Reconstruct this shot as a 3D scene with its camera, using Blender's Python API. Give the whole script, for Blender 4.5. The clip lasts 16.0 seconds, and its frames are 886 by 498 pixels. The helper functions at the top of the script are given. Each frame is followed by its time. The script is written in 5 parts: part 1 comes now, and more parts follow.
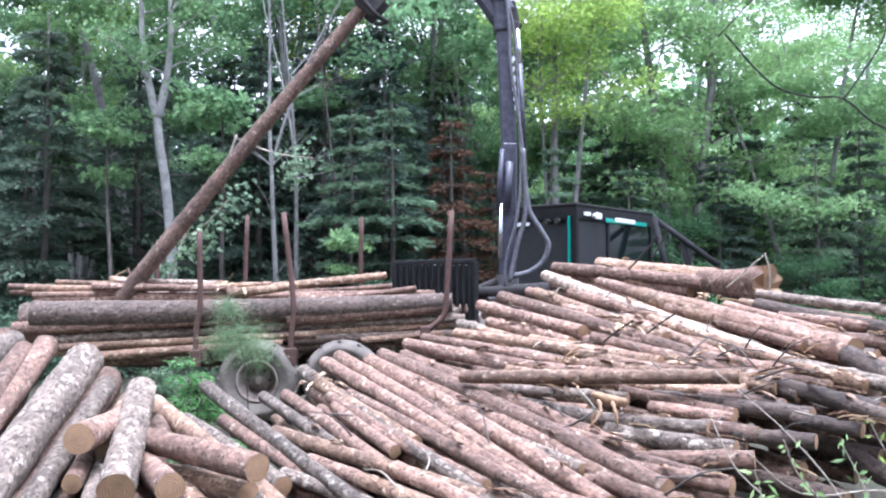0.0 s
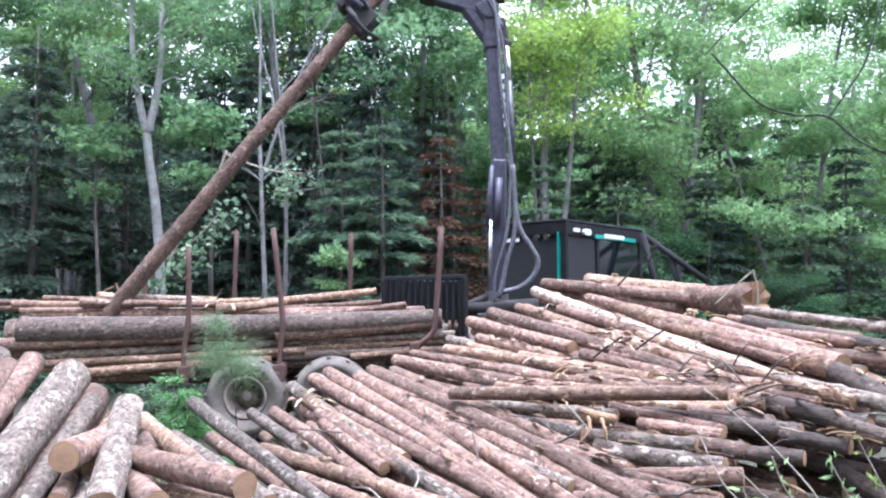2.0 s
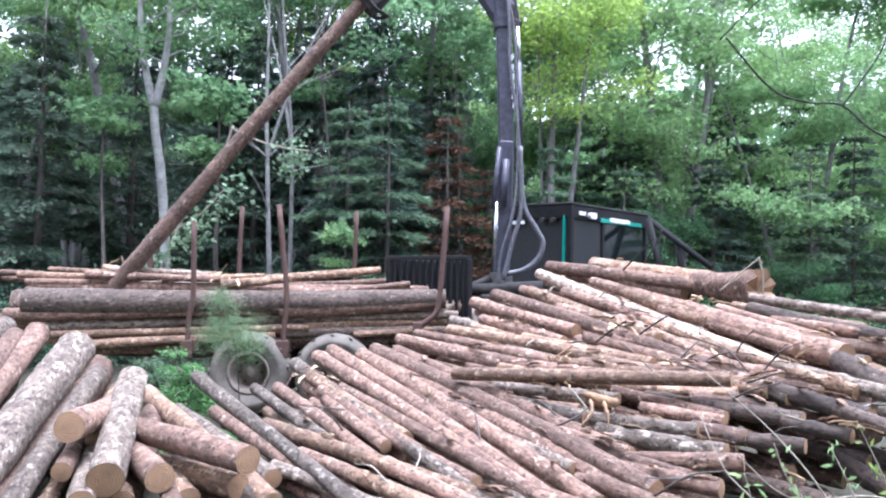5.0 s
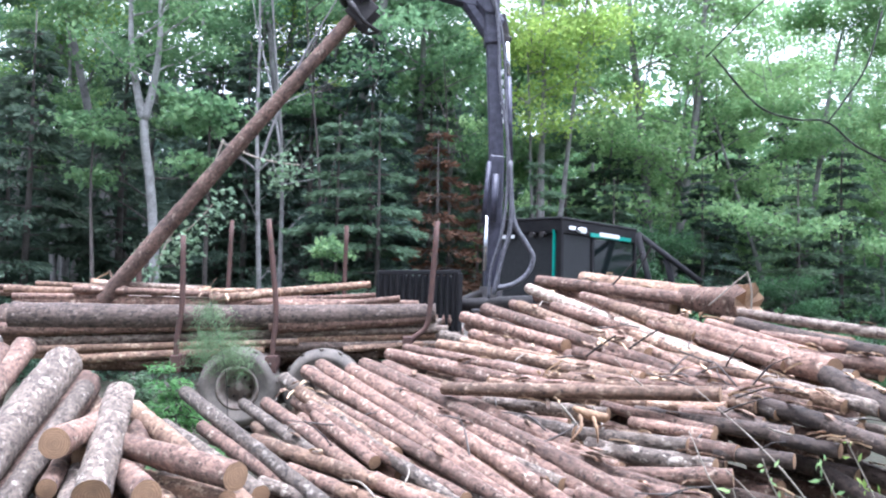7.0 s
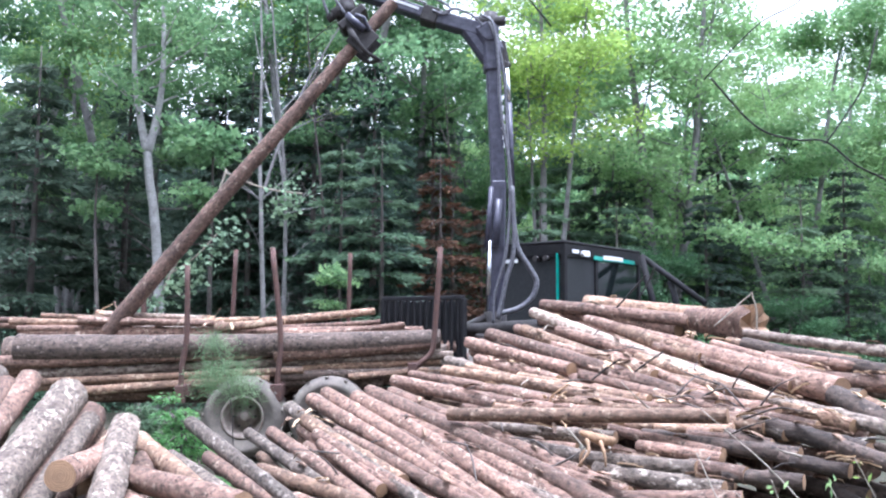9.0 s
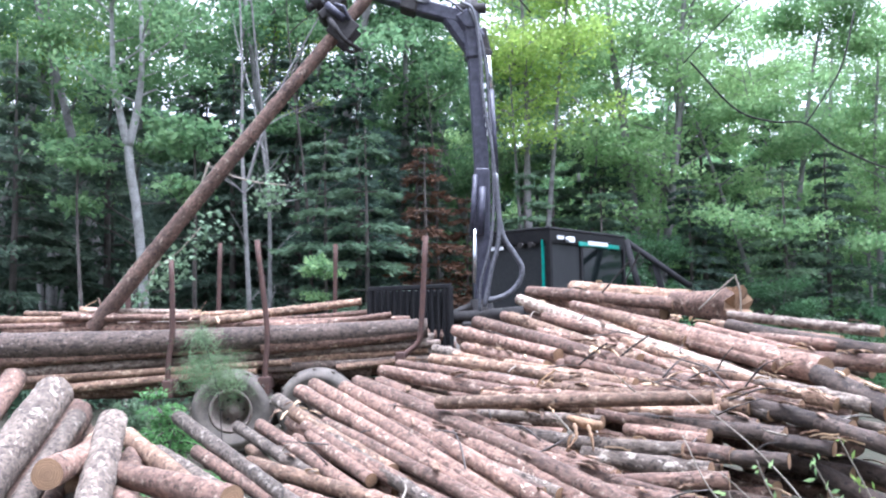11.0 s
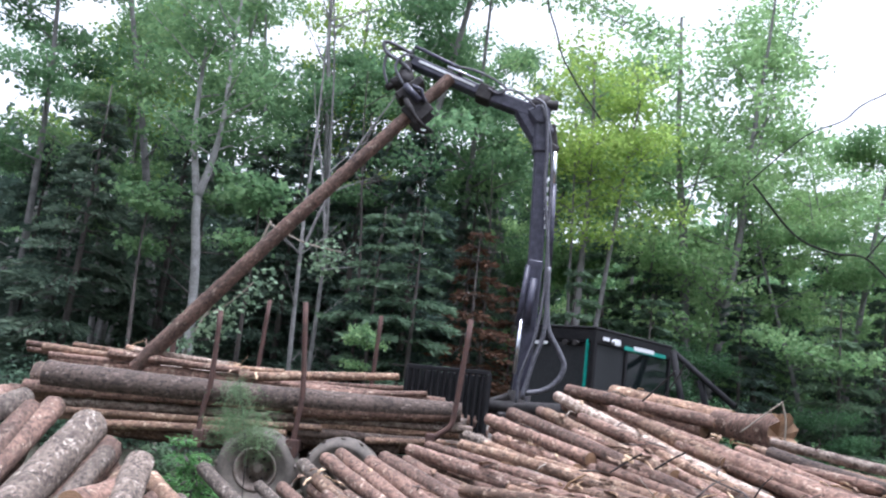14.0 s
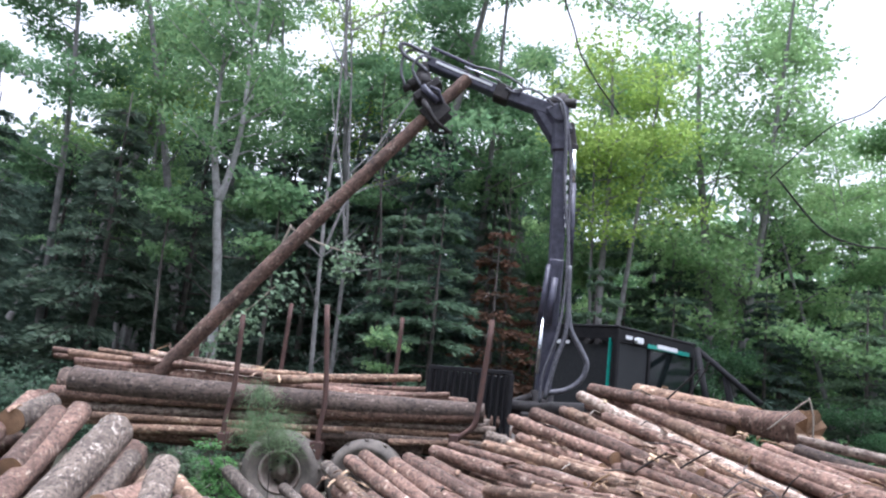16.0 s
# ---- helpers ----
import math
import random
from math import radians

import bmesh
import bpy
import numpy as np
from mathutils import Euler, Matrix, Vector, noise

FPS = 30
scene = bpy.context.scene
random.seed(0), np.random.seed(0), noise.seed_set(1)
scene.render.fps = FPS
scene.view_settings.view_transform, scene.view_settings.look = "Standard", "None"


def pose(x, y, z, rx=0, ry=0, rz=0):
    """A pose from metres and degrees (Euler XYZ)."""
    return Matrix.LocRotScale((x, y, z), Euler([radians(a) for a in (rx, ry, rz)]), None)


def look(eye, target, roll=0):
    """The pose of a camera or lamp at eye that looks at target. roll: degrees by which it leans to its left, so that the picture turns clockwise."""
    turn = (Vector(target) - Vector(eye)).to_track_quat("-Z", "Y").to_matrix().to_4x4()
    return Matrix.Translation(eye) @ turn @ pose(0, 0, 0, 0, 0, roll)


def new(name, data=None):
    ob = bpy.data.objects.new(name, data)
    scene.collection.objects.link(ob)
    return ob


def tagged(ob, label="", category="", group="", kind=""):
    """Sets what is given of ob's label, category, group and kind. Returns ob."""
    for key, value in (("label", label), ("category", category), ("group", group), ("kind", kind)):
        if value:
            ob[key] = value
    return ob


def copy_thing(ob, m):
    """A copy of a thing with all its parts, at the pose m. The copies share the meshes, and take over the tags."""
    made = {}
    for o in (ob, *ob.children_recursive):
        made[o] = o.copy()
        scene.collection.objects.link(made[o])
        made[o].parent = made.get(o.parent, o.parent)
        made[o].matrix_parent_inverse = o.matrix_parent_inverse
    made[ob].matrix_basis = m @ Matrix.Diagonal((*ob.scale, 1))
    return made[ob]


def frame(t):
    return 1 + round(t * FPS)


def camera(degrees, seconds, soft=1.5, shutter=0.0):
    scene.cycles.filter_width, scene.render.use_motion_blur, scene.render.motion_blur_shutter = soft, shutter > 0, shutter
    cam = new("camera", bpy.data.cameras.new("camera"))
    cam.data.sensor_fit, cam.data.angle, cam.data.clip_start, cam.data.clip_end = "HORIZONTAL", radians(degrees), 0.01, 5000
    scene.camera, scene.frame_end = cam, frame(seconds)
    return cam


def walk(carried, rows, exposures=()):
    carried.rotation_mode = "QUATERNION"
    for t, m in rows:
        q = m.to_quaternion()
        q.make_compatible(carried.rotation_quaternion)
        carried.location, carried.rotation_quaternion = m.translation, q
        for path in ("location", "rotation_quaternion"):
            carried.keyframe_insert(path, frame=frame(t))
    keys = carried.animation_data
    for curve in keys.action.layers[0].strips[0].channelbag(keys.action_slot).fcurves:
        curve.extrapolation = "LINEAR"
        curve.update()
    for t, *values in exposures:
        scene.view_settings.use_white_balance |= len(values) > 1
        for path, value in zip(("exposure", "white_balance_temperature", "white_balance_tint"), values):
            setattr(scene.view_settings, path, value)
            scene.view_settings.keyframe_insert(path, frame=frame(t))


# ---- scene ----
cam = camera(58.0, 16.0, soft=2.2)
PATH = [
    (0.0, -0.000, 0.000, 1.600, 92.40, -0.00, 0.00),
    (0.5, -0.000, -0.005, 1.604, 92.08, -0.38, 0.23),
    (1.0, -0.000, 0.001, 1.600, 92.10, -0.18, 0.03),
    (1.5, 0.001, 0.003, 1.607, 92.32, -0.18, -0.23),
    (2.0, 0.005, -0.004, 1.604, 93.52, -0.03, -0.71),
    (2.5, 0.003, -0.003, 1.604, 93.55, -0.29, -0.86),
    (3.0, 0.001, -0.001, 1.601, 92.93, -1.03, -0.46),
    (3.5, -0.000, -0.007, 1.606, 92.79, -1.66, 0.27),
    (4.0, -0.005, -0.005, 1.605, 92.62, -1.64, -0.27),
    (6.5, -0.016, 0.004, 1.604, 91.65, -1.17, -0.63),
    (7.0, -0.005, -0.002, 1.609, 93.13, -1.37, -1.18),
    (7.5, -0.004, -0.006, 1.611, 94.55, -1.31, -1.29),
    (8.0, 0.000, -0.010, 1.608, 94.67, -1.72, -0.77),
    (8.5, -0.001, -0.009, 1.610, 94.90, -1.20, -0.72),
    (9.0, -0.003, -0.016, 1.606, 94.97, -0.43, -0.85),
    (9.5, 0.012, -0.011, 1.605, 94.15, 1.03, -1.96),
    (12.0, 0.005, -0.023, 1.615, 94.18, 0.17, -1.10),
    (12.5, 0.020, -0.042, 1.624, 97.98, -2.69, 1.16),
    (13.0, 0.003, -0.062, 1.616, 101.02, -6.94, 0.26),
    (13.5, 0.006, -0.069, 1.613, 101.33, -7.27, 1.07),
    (14.0, 0.006, -0.068, 1.612, 99.92, -6.88, 0.85),
    (14.5, 0.006, -0.062, 1.615, 99.85, -6.63, 1.17),
    (15.0, 0.008, -0.069, 1.618, 100.27, -6.30, 1.39),
    (15.5, 0.001, -0.051, 1.615, 100.14, -6.22, 1.79),
    (16.0, 0.004, -0.056, 1.608, 99.82, -6.19, 2.43),
]
STOPS, KELVIN, TINT = 0.70, 5350, 18
walk(cam, [(t, pose(x, y, z, rx, ry, rz)) for t, x, y, z, rx, ry, rz in PATH],
     [(t, STOPS + s, KELVIN + (250 if t > 13.2 else 0), TINT) for t, s in ((0.0, 0.0), (12.0, 0.0), (12.5, -0.1), (13.0, -0.32), (13.5, -0.68), (16.0, -0.76))])

# ---- light: bright overcast sky, soft high sun ----
SUN_UP, SUN_TURN = radians(81), radians(140)
world = bpy.data.worlds.new("overcast_sky")
scene.world = world
world.use_nodes = True
wn, wl = world.node_tree.nodes, world.node_tree.links
sky = wn.new("ShaderNodeTexSky")
sky.sky_type, sky.sun_disc = "NISHITA", False
sky.sun_elevation, sky.sun_rotation = SUN_UP, SUN_TURN
sky.air_density, sky.dust_density, sky.ozone_density = 1.0, 6.0, 1.0
whiten = wn.new("ShaderNodeHueSaturation")
whiten.inputs["Saturation"].default_value, whiten.inputs["Value"].default_value = 0.03, 3.0
wl.new(sky.outputs[0], whiten.inputs["Color"])
wl.new(whiten.outputs[0], wn["Background"].inputs["Color"])
wn["Background"].inputs["Strength"].default_value = 0.15
sun = new("sun", bpy.data.lights.new("sun", "SUN"))
sun.data.energy, sun.data.angle, sun.data.color = 2.5, radians(26), (1.0, 0.97, 0.92)
sun.matrix_world = look((3.0, 2.5, 30), (0, 6, 0))

# ---- materials ----


def material(name, rough=0.8, metal=0.0):
    m = bpy.data.materials.new(name)
    m.use_nodes = True
    b = m.node_tree.nodes["Principled BSDF"]
    b.inputs["Roughness"].default_value, b.inputs["Metallic"].default_value = rough, metal
    return m, m.node_tree.nodes, m.node_tree.links, b


def coords(n, l, stretch=(1, 1, 1), shift=True):
    tc, mp = n.new("ShaderNodeTexCoord"), n.new("ShaderNodeMapping")
    mp.inputs["Scale"].default_value = stretch
    l.new(tc.outputs["Object"], mp.inputs["Vector"])
    if shift:
        info, mul = n.new("ShaderNodeObjectInfo"), n.new("ShaderNodeMath")
        mul.operation, mul.inputs[1].default_value = "MULTIPLY", 37.0
        l.new(info.outputs["Random"], mul.inputs[0])
        l.new(mul.outputs[0], mp.inputs["Location"])
    return mp.outputs[0]


def noise_node(n, l, vec, scale, detail=6.0, rough=0.6):
    t = n.new("ShaderNodeTexNoise")
    t.inputs["Scale"].default_value, t.inputs["Detail"].default_value, t.inputs["Roughness"].default_value = scale, detail, rough
    l.new(vec, t.inputs["Vector"])
    return t.outputs[0]


def ramp(n, l, fac, *stops):
    r = n.new("ShaderNodeValToRGB")
    for k, (at, col) in enumerate(stops):
        e = r.color_ramp.elements[k] if k < 2 else r.color_ramp.elements.new(at)
        e.position, e.color = at, (*col, 1) if len(col) == 3 else col
    l.new(fac, r.inputs[0])
    return r.outputs[0]


def mix(n, l, fac, a, b, how="MIX"):
    m = n.new("ShaderNodeMix")
    m.data_type, m.blend_type = "RGBA", how
    for sock, v in ((m.inputs[0], fac), (m.inputs[6], a), (m.inputs[7], b)):
        if isinstance(v, (int, float)):
            sock.default_value = v
        elif isinstance(v, tuple):
            sock.default_value = (*v, 1)
        else:
            l.new(v, sock)
    return m.outputs[2]


def bump(n, l, height, bsdf, strength, dist):
    b = n.new("ShaderNodeBump")
    b.inputs["Strength"].default_value, b.inputs["Distance"].default_value = strength, dist
    l.new(height, b.inputs["Height"])
    l.new(b.outputs[0], bsdf.inputs["Normal"])


def bark_material(name, base, dark, flake, dark_from, flake_from, relief=0.02):
    """Conifer bark: scaly relief, dark cracks and scars, pale flakes of inner bark."""
    m, n, l, b = material(name, 0.85)
    v = coords(n, l, (1, 1, 0.6))
    scales = noise_node(n, l, v, 30, 6, 0.7)
    cracks = noise_node(n, l, coords(n, l, (1.4, 1.4, 0.8)), 17, 6, 0.7)
    broad = noise_node(n, l, v, 5.0, 4, 0.6)
    rings = noise_node(n, l, coords(n, l, (0.15, 0.15, 1.0)), 7, 4, 0.7)
    col = mix(n, l, ramp(n, l, scales, (0.4, (0, 0, 0)), (0.6, (1, 1, 1))), tuple(c * 0.58 for c in base), tuple(c * 1.36 for c in base))
    col = mix(n, l, ramp(n, l, broad, (0.4, (0, 0, 0)), (0.62, (0.5, 0.5, 0.5))), col, dark)
    col = mix(n, l, ramp(n, l, rings, (0.56, (0, 0, 0)), (0.68, (0.55, 0.55, 0.55))), col, dark)
    col = mix(n, l, ramp(n, l, cracks, (dark_from, (0, 0, 0)), (dark_from + 0.06, (0.95, 0.95, 0.95))), col, dark)
    pale = noise_node(n, l, coords(n, l, (1, 1, 0.65)), 17, 9, 0.75)
    where = noise_node(n, l, coords(n, l, (1, 1, 0.7)), 3.2, 4, 0.6)
    thin = mix(n, l, ramp(n, l, where, (0.38, (0.25, 0.25, 0.25)), (0.56, (1, 1, 1))), (0, 0, 0), ramp(n, l, pale, (flake_from - 0.02, (0, 0, 0)), (flake_from + 0.04, (1, 1, 1))))
    col = mix(n, l, thin, col, flake)
    knots = n.new("ShaderNodeTexVoronoi")
    knots.inputs["Scale"].default_value = 11
    l.new(coords(n, l, (1, 1, 1.25)), knots.inputs["Vector"])
    col = mix(n, l, ramp(n, l, knots.outputs["Distance"], (0.11, (0.9, 0.9, 0.9)), (0.19, (0, 0, 0))), col, tuple(c * 0.8 for c in dark))
    info = n.new("ShaderNodeObjectInfo")
    col = mix(n, l, 1.0, col, ramp(n, l, info.outputs["Random"], (0.0, (0.45, 0.425, 0.395)), (0.5, (0.745, 0.705, 0.655)), (1.0, (1.02, 0.97, 0.90))), "MULTIPLY")
    l.new(col, b.inputs["Base Color"])
    bump(n, l, scales, b, 0.85, relief)
    return m


def cut_material():
    """Sawn end: growth rings, a darker rim and dirt."""
    m, n, l, b = material("sawn_wood", 0.75)
    v = coords(n, l, shift=False)
    w = n.new("ShaderNodeTexWave")
    w.wave_type, w.rings_direction = "RINGS", "Z"
    w.inputs["Scale"].default_value, w.inputs["Distortion"].default_value = 22, 7
    l.new(v, w.inputs["Vector"])
    col = mix(n, l, ramp(n, l, w.outputs[1], (0.2, (0, 0, 0)), (0.9, (1, 1, 1))), (0.23, 0.135, 0.075), (0.34, 0.215, 0.125))
    col = mix(n, l, ramp(n, l, noise_node(n, l, coords(n, l), 9), (0.42, (0, 0, 0)), (0.7, (0.8, 0.8, 0.8))), col, (0.16, 0.10, 0.06))
    l.new(col, b.inputs["Base Color"])
    return m


def speckled(name, a, c, scale, rough=0.7, metal=0.0, strength=0.25, stops=(0.35, 0.65), dist=0.01, gloss=0.5):
    m, n, l, b = material(name, rough, metal)
    b.inputs["Specular IOR Level"].default_value = gloss
    v = coords(n, l)
    f = noise_node(n, l, v, scale, 8, 0.65)
    g = noise_node(n, l, v, scale * 6, 5, 0.6)
    col = mix(n, l, ramp(n, l, f, (stops[0], (0, 0, 0)), (stops[1], (1, 1, 1))), a, c)
    col = mix(n, l, ramp(n, l, g, (0.45, (0, 0, 0)), (0.75, (0.5, 0.5, 0.5))), col, tuple(k * 0.5 for k in a))
    l.new(col, b.inputs["Base Color"])
    bump(n, l, g, b, strength, dist)
    return m


def leaf_material(name, a, c, through_light):
    """Leaves: colour varies leaf by leaf, and light comes through."""
    m, n, l, b = material(name, 0.85)
    b.inputs["Specular IOR Level"].default_value = 0.2
    geo = n.new("ShaderNodeNewGeometry")
    big = noise_node(n, l, coords(n, l, shift=False), 0.9, 3)
    col = ramp(n, l, geo.outputs["Random Per Island"], (0.0, a), (1.0, c))
    col = mix(n, l, 1.0, col, ramp(n, l, big, (0.3, (0.7, 0.75, 0.7)), (0.7, (1.2, 1.15, 1.0))), "MULTIPLY")
    info = n.new("ShaderNodeObjectInfo")
    col = mix(n, l, 1.0, col, ramp(n, l, info.outputs["Random"], (0.0, (0.8, 0.85, 0.85)), (1.0, (1.15, 1.1, 1.0))), "MULTIPLY")
    l.new(col, b.inputs["Base Color"])
    tr, mx = n.new("ShaderNodeBsdfTranslucent"), n.new("ShaderNodeMixShader")
    mx.inputs[0].default_value = through_light
    l.new(col, tr.inputs[0])
    l.new(b.outputs[0], mx.inputs[1])
    l.new(tr.outputs[0], mx.inputs[2])
    l.new(mx.outputs[0], n["Material Output"].inputs[0])
    return m


BARK = {
    "": bark_material("spruce_bark", (0.285, 0.182, 0.145), (0.06, 0.036, 0.028), (0.64, 0.53, 0.44), 0.56, 0.583),
    "grey": bark_material("grey_bark", (0.25, 0.205, 0.175), (0.05, 0.038, 0.032), (0.60, 0.55, 0.50), 0.535, 0.57, 0.027),
    # bark with shade put into its colour, for the low right of the pile
    "dark": bark_material("shaded_bark", (0.135, 0.10, 0.085), (0.032, 0.024, 0.02), (0.44, 0.37, 0.32), 0.55, 0.62),
    "brown": bark_material("dull_brown_bark", (0.205, 0.155, 0.132), (0.04, 0.03, 0.025), (0.54, 0.46, 0.41), 0.55, 0.595),
    "tan": bark_material("stripped_bark", (0.32, 0.21, 0.15), (0.075, 0.045, 0.033), (0.68, 0.54, 0.41), 0.57, 0.56),
    "white": bark_material("peeled_bark", (0.36, 0.28, 0.24), (0.11, 0.08, 0.065), (0.64, 0.57, 0.50), 0.575, 0.52),
}
SAWN = cut_material()
SPLINTER = speckled("fresh_wood", (0.38, 0.25, 0.14), (0.58, 0.43, 0.28), 30)
RUST = speckled("rusty_steel", (0.11, 0.058, 0.045), (0.075, 0.045, 0.04), 14, 0.8, 0.2)
BLACK = speckled("black_paint", (0.009, 0.009, 0.011), (0.018, 0.0175, 0.018), 8, 0.85, 0.0, 0.1, gloss=0.2)
CRANE = speckled("crane_paint", (0.028, 0.028, 0.045), (0.075, 0.075, 0.105), 14, 0.4, 0.0, 0.1, gloss=0.4)
GRIME = speckled("greasy_steel", (0.018, 0.016, 0.017), (0.045, 0.04, 0.038), 18, 0.6, 0.0, gloss=0.3)
CHROME = speckled("steel_rod", (0.75, 0.76, 0.8), (0.6, 0.62, 0.66), 5, 0.25, 0.9, 0.02)
HOSE = speckled("rubber_hose", (0.05, 0.05, 0.06), (0.14, 0.14, 0.16), 25, 0.45)
TYRE = speckled("dusty_tyre", (0.175, 0.15, 0.128), (0.095, 0.084, 0.074), 7, 0.9)
RIM = speckled("muddy_rim", (0.17, 0.13, 0.105), (0.29, 0.25, 0.22), 11, 0.85)
GREEN = speckled("green_paint", (0.008, 0.22, 0.17), (0.016, 0.29, 0.23), 6, 0.4, 0.0, 0.05)
WHITE = speckled("white_paint", (0.62, 0.64, 0.66), (0.75, 0.76, 0.77), 8, 0.5, 0.0, 0.05)
MESH = speckled("dark_screen", (0.016, 0.018, 0.02), (0.028, 0.03, 0.032), 30, 0.6, 0.0, gloss=0.25)
GROUND = speckled("forest_floor", (0.05, 0.038, 0.026), (0.022, 0.03, 0.012), 2.3, 0.95, 0.0, 0.8, dist=0.05)
TRUNK = speckled("grey_trunk", (0.13, 0.125, 0.12), (0.25, 0.245, 0.24), 6, 0.9, 0.0, 0.5)
PALE_TRUNK = speckled("pale_trunk", (0.20, 0.195, 0.19), (0.38, 0.375, 0.37), 6, 0.9, 0.0, 0.5)
DARK_TRUNK = speckled("dark_trunk", (0.05, 0.043, 0.04), (0.11, 0.095, 0.085), 6, 0.9, 0.0, 0.5)
TWIG = speckled("dead_twig", (0.012, 0.011, 0.011), (0.025, 0.022, 0.021), 20, 0.9)
PALE_TWIG = speckled("pale_twig", (0.22, 0.19, 0.15), (0.33, 0.29, 0.24), 20, 0.9)
# needle green shifted to blue-grey, so that distance haze is in the colour
NEEDLES = leaf_material("spruce_needles", (0.055, 0.09, 0.078), (0.112, 0.16, 0.138), 0.48)
FIR = leaf_material("fir_needles", (0.092, 0.152, 0.115), (0.168, 0.253, 0.185), 0.5)
LEAVES = leaf_material("broad_leaves", (0.13, 0.24, 0.135), (0.235, 0.365, 0.205), 0.6)
PALE_LEAVES = leaf_material("pale_leaves", (0.195, 0.335, 0.175), (0.335, 0.49, 0.27), 0.62)
# darkened leaf green: the shade of the low growth is in the colour
SHADED_LEAVES = leaf_material("shaded_leaves", (0.05, 0.115, 0.062), (0.10, 0.19, 0.10), 0.5)
YELLOW_LEAVES = leaf_material("yellow_green_leaves", (0.215, 0.35, 0.10), (0.375, 0.51, 0.175), 0.62)
SILVER_LEAVES = leaf_material("silvery_leaves", (0.22, 0.32, 0.22), (0.34, 0.44, 0.33), 0.35)
RED_NEEDLES = leaf_material("dead_needles", (0.09, 0.055, 0.042), (0.18, 0.09, 0.062), 0.4)
SHRUB = leaf_material("shrub_leaves", (0.1, 0.25, 0.1), (0.22, 0.4, 0.18), 0.5)
PINE = leaf_material("pine_needles", (0.16, 0.25, 0.15), (0.27, 0.37, 0.24), 0.5)
GLASS, gn, gl, gb = material("cab_glass", 0.05)
gb.inputs["Base Color"].default_value = (0.02, 0.03, 0.03, 1)
gb.inputs["Transmission Weight"].default_value = 0.6

# ---- builders ----


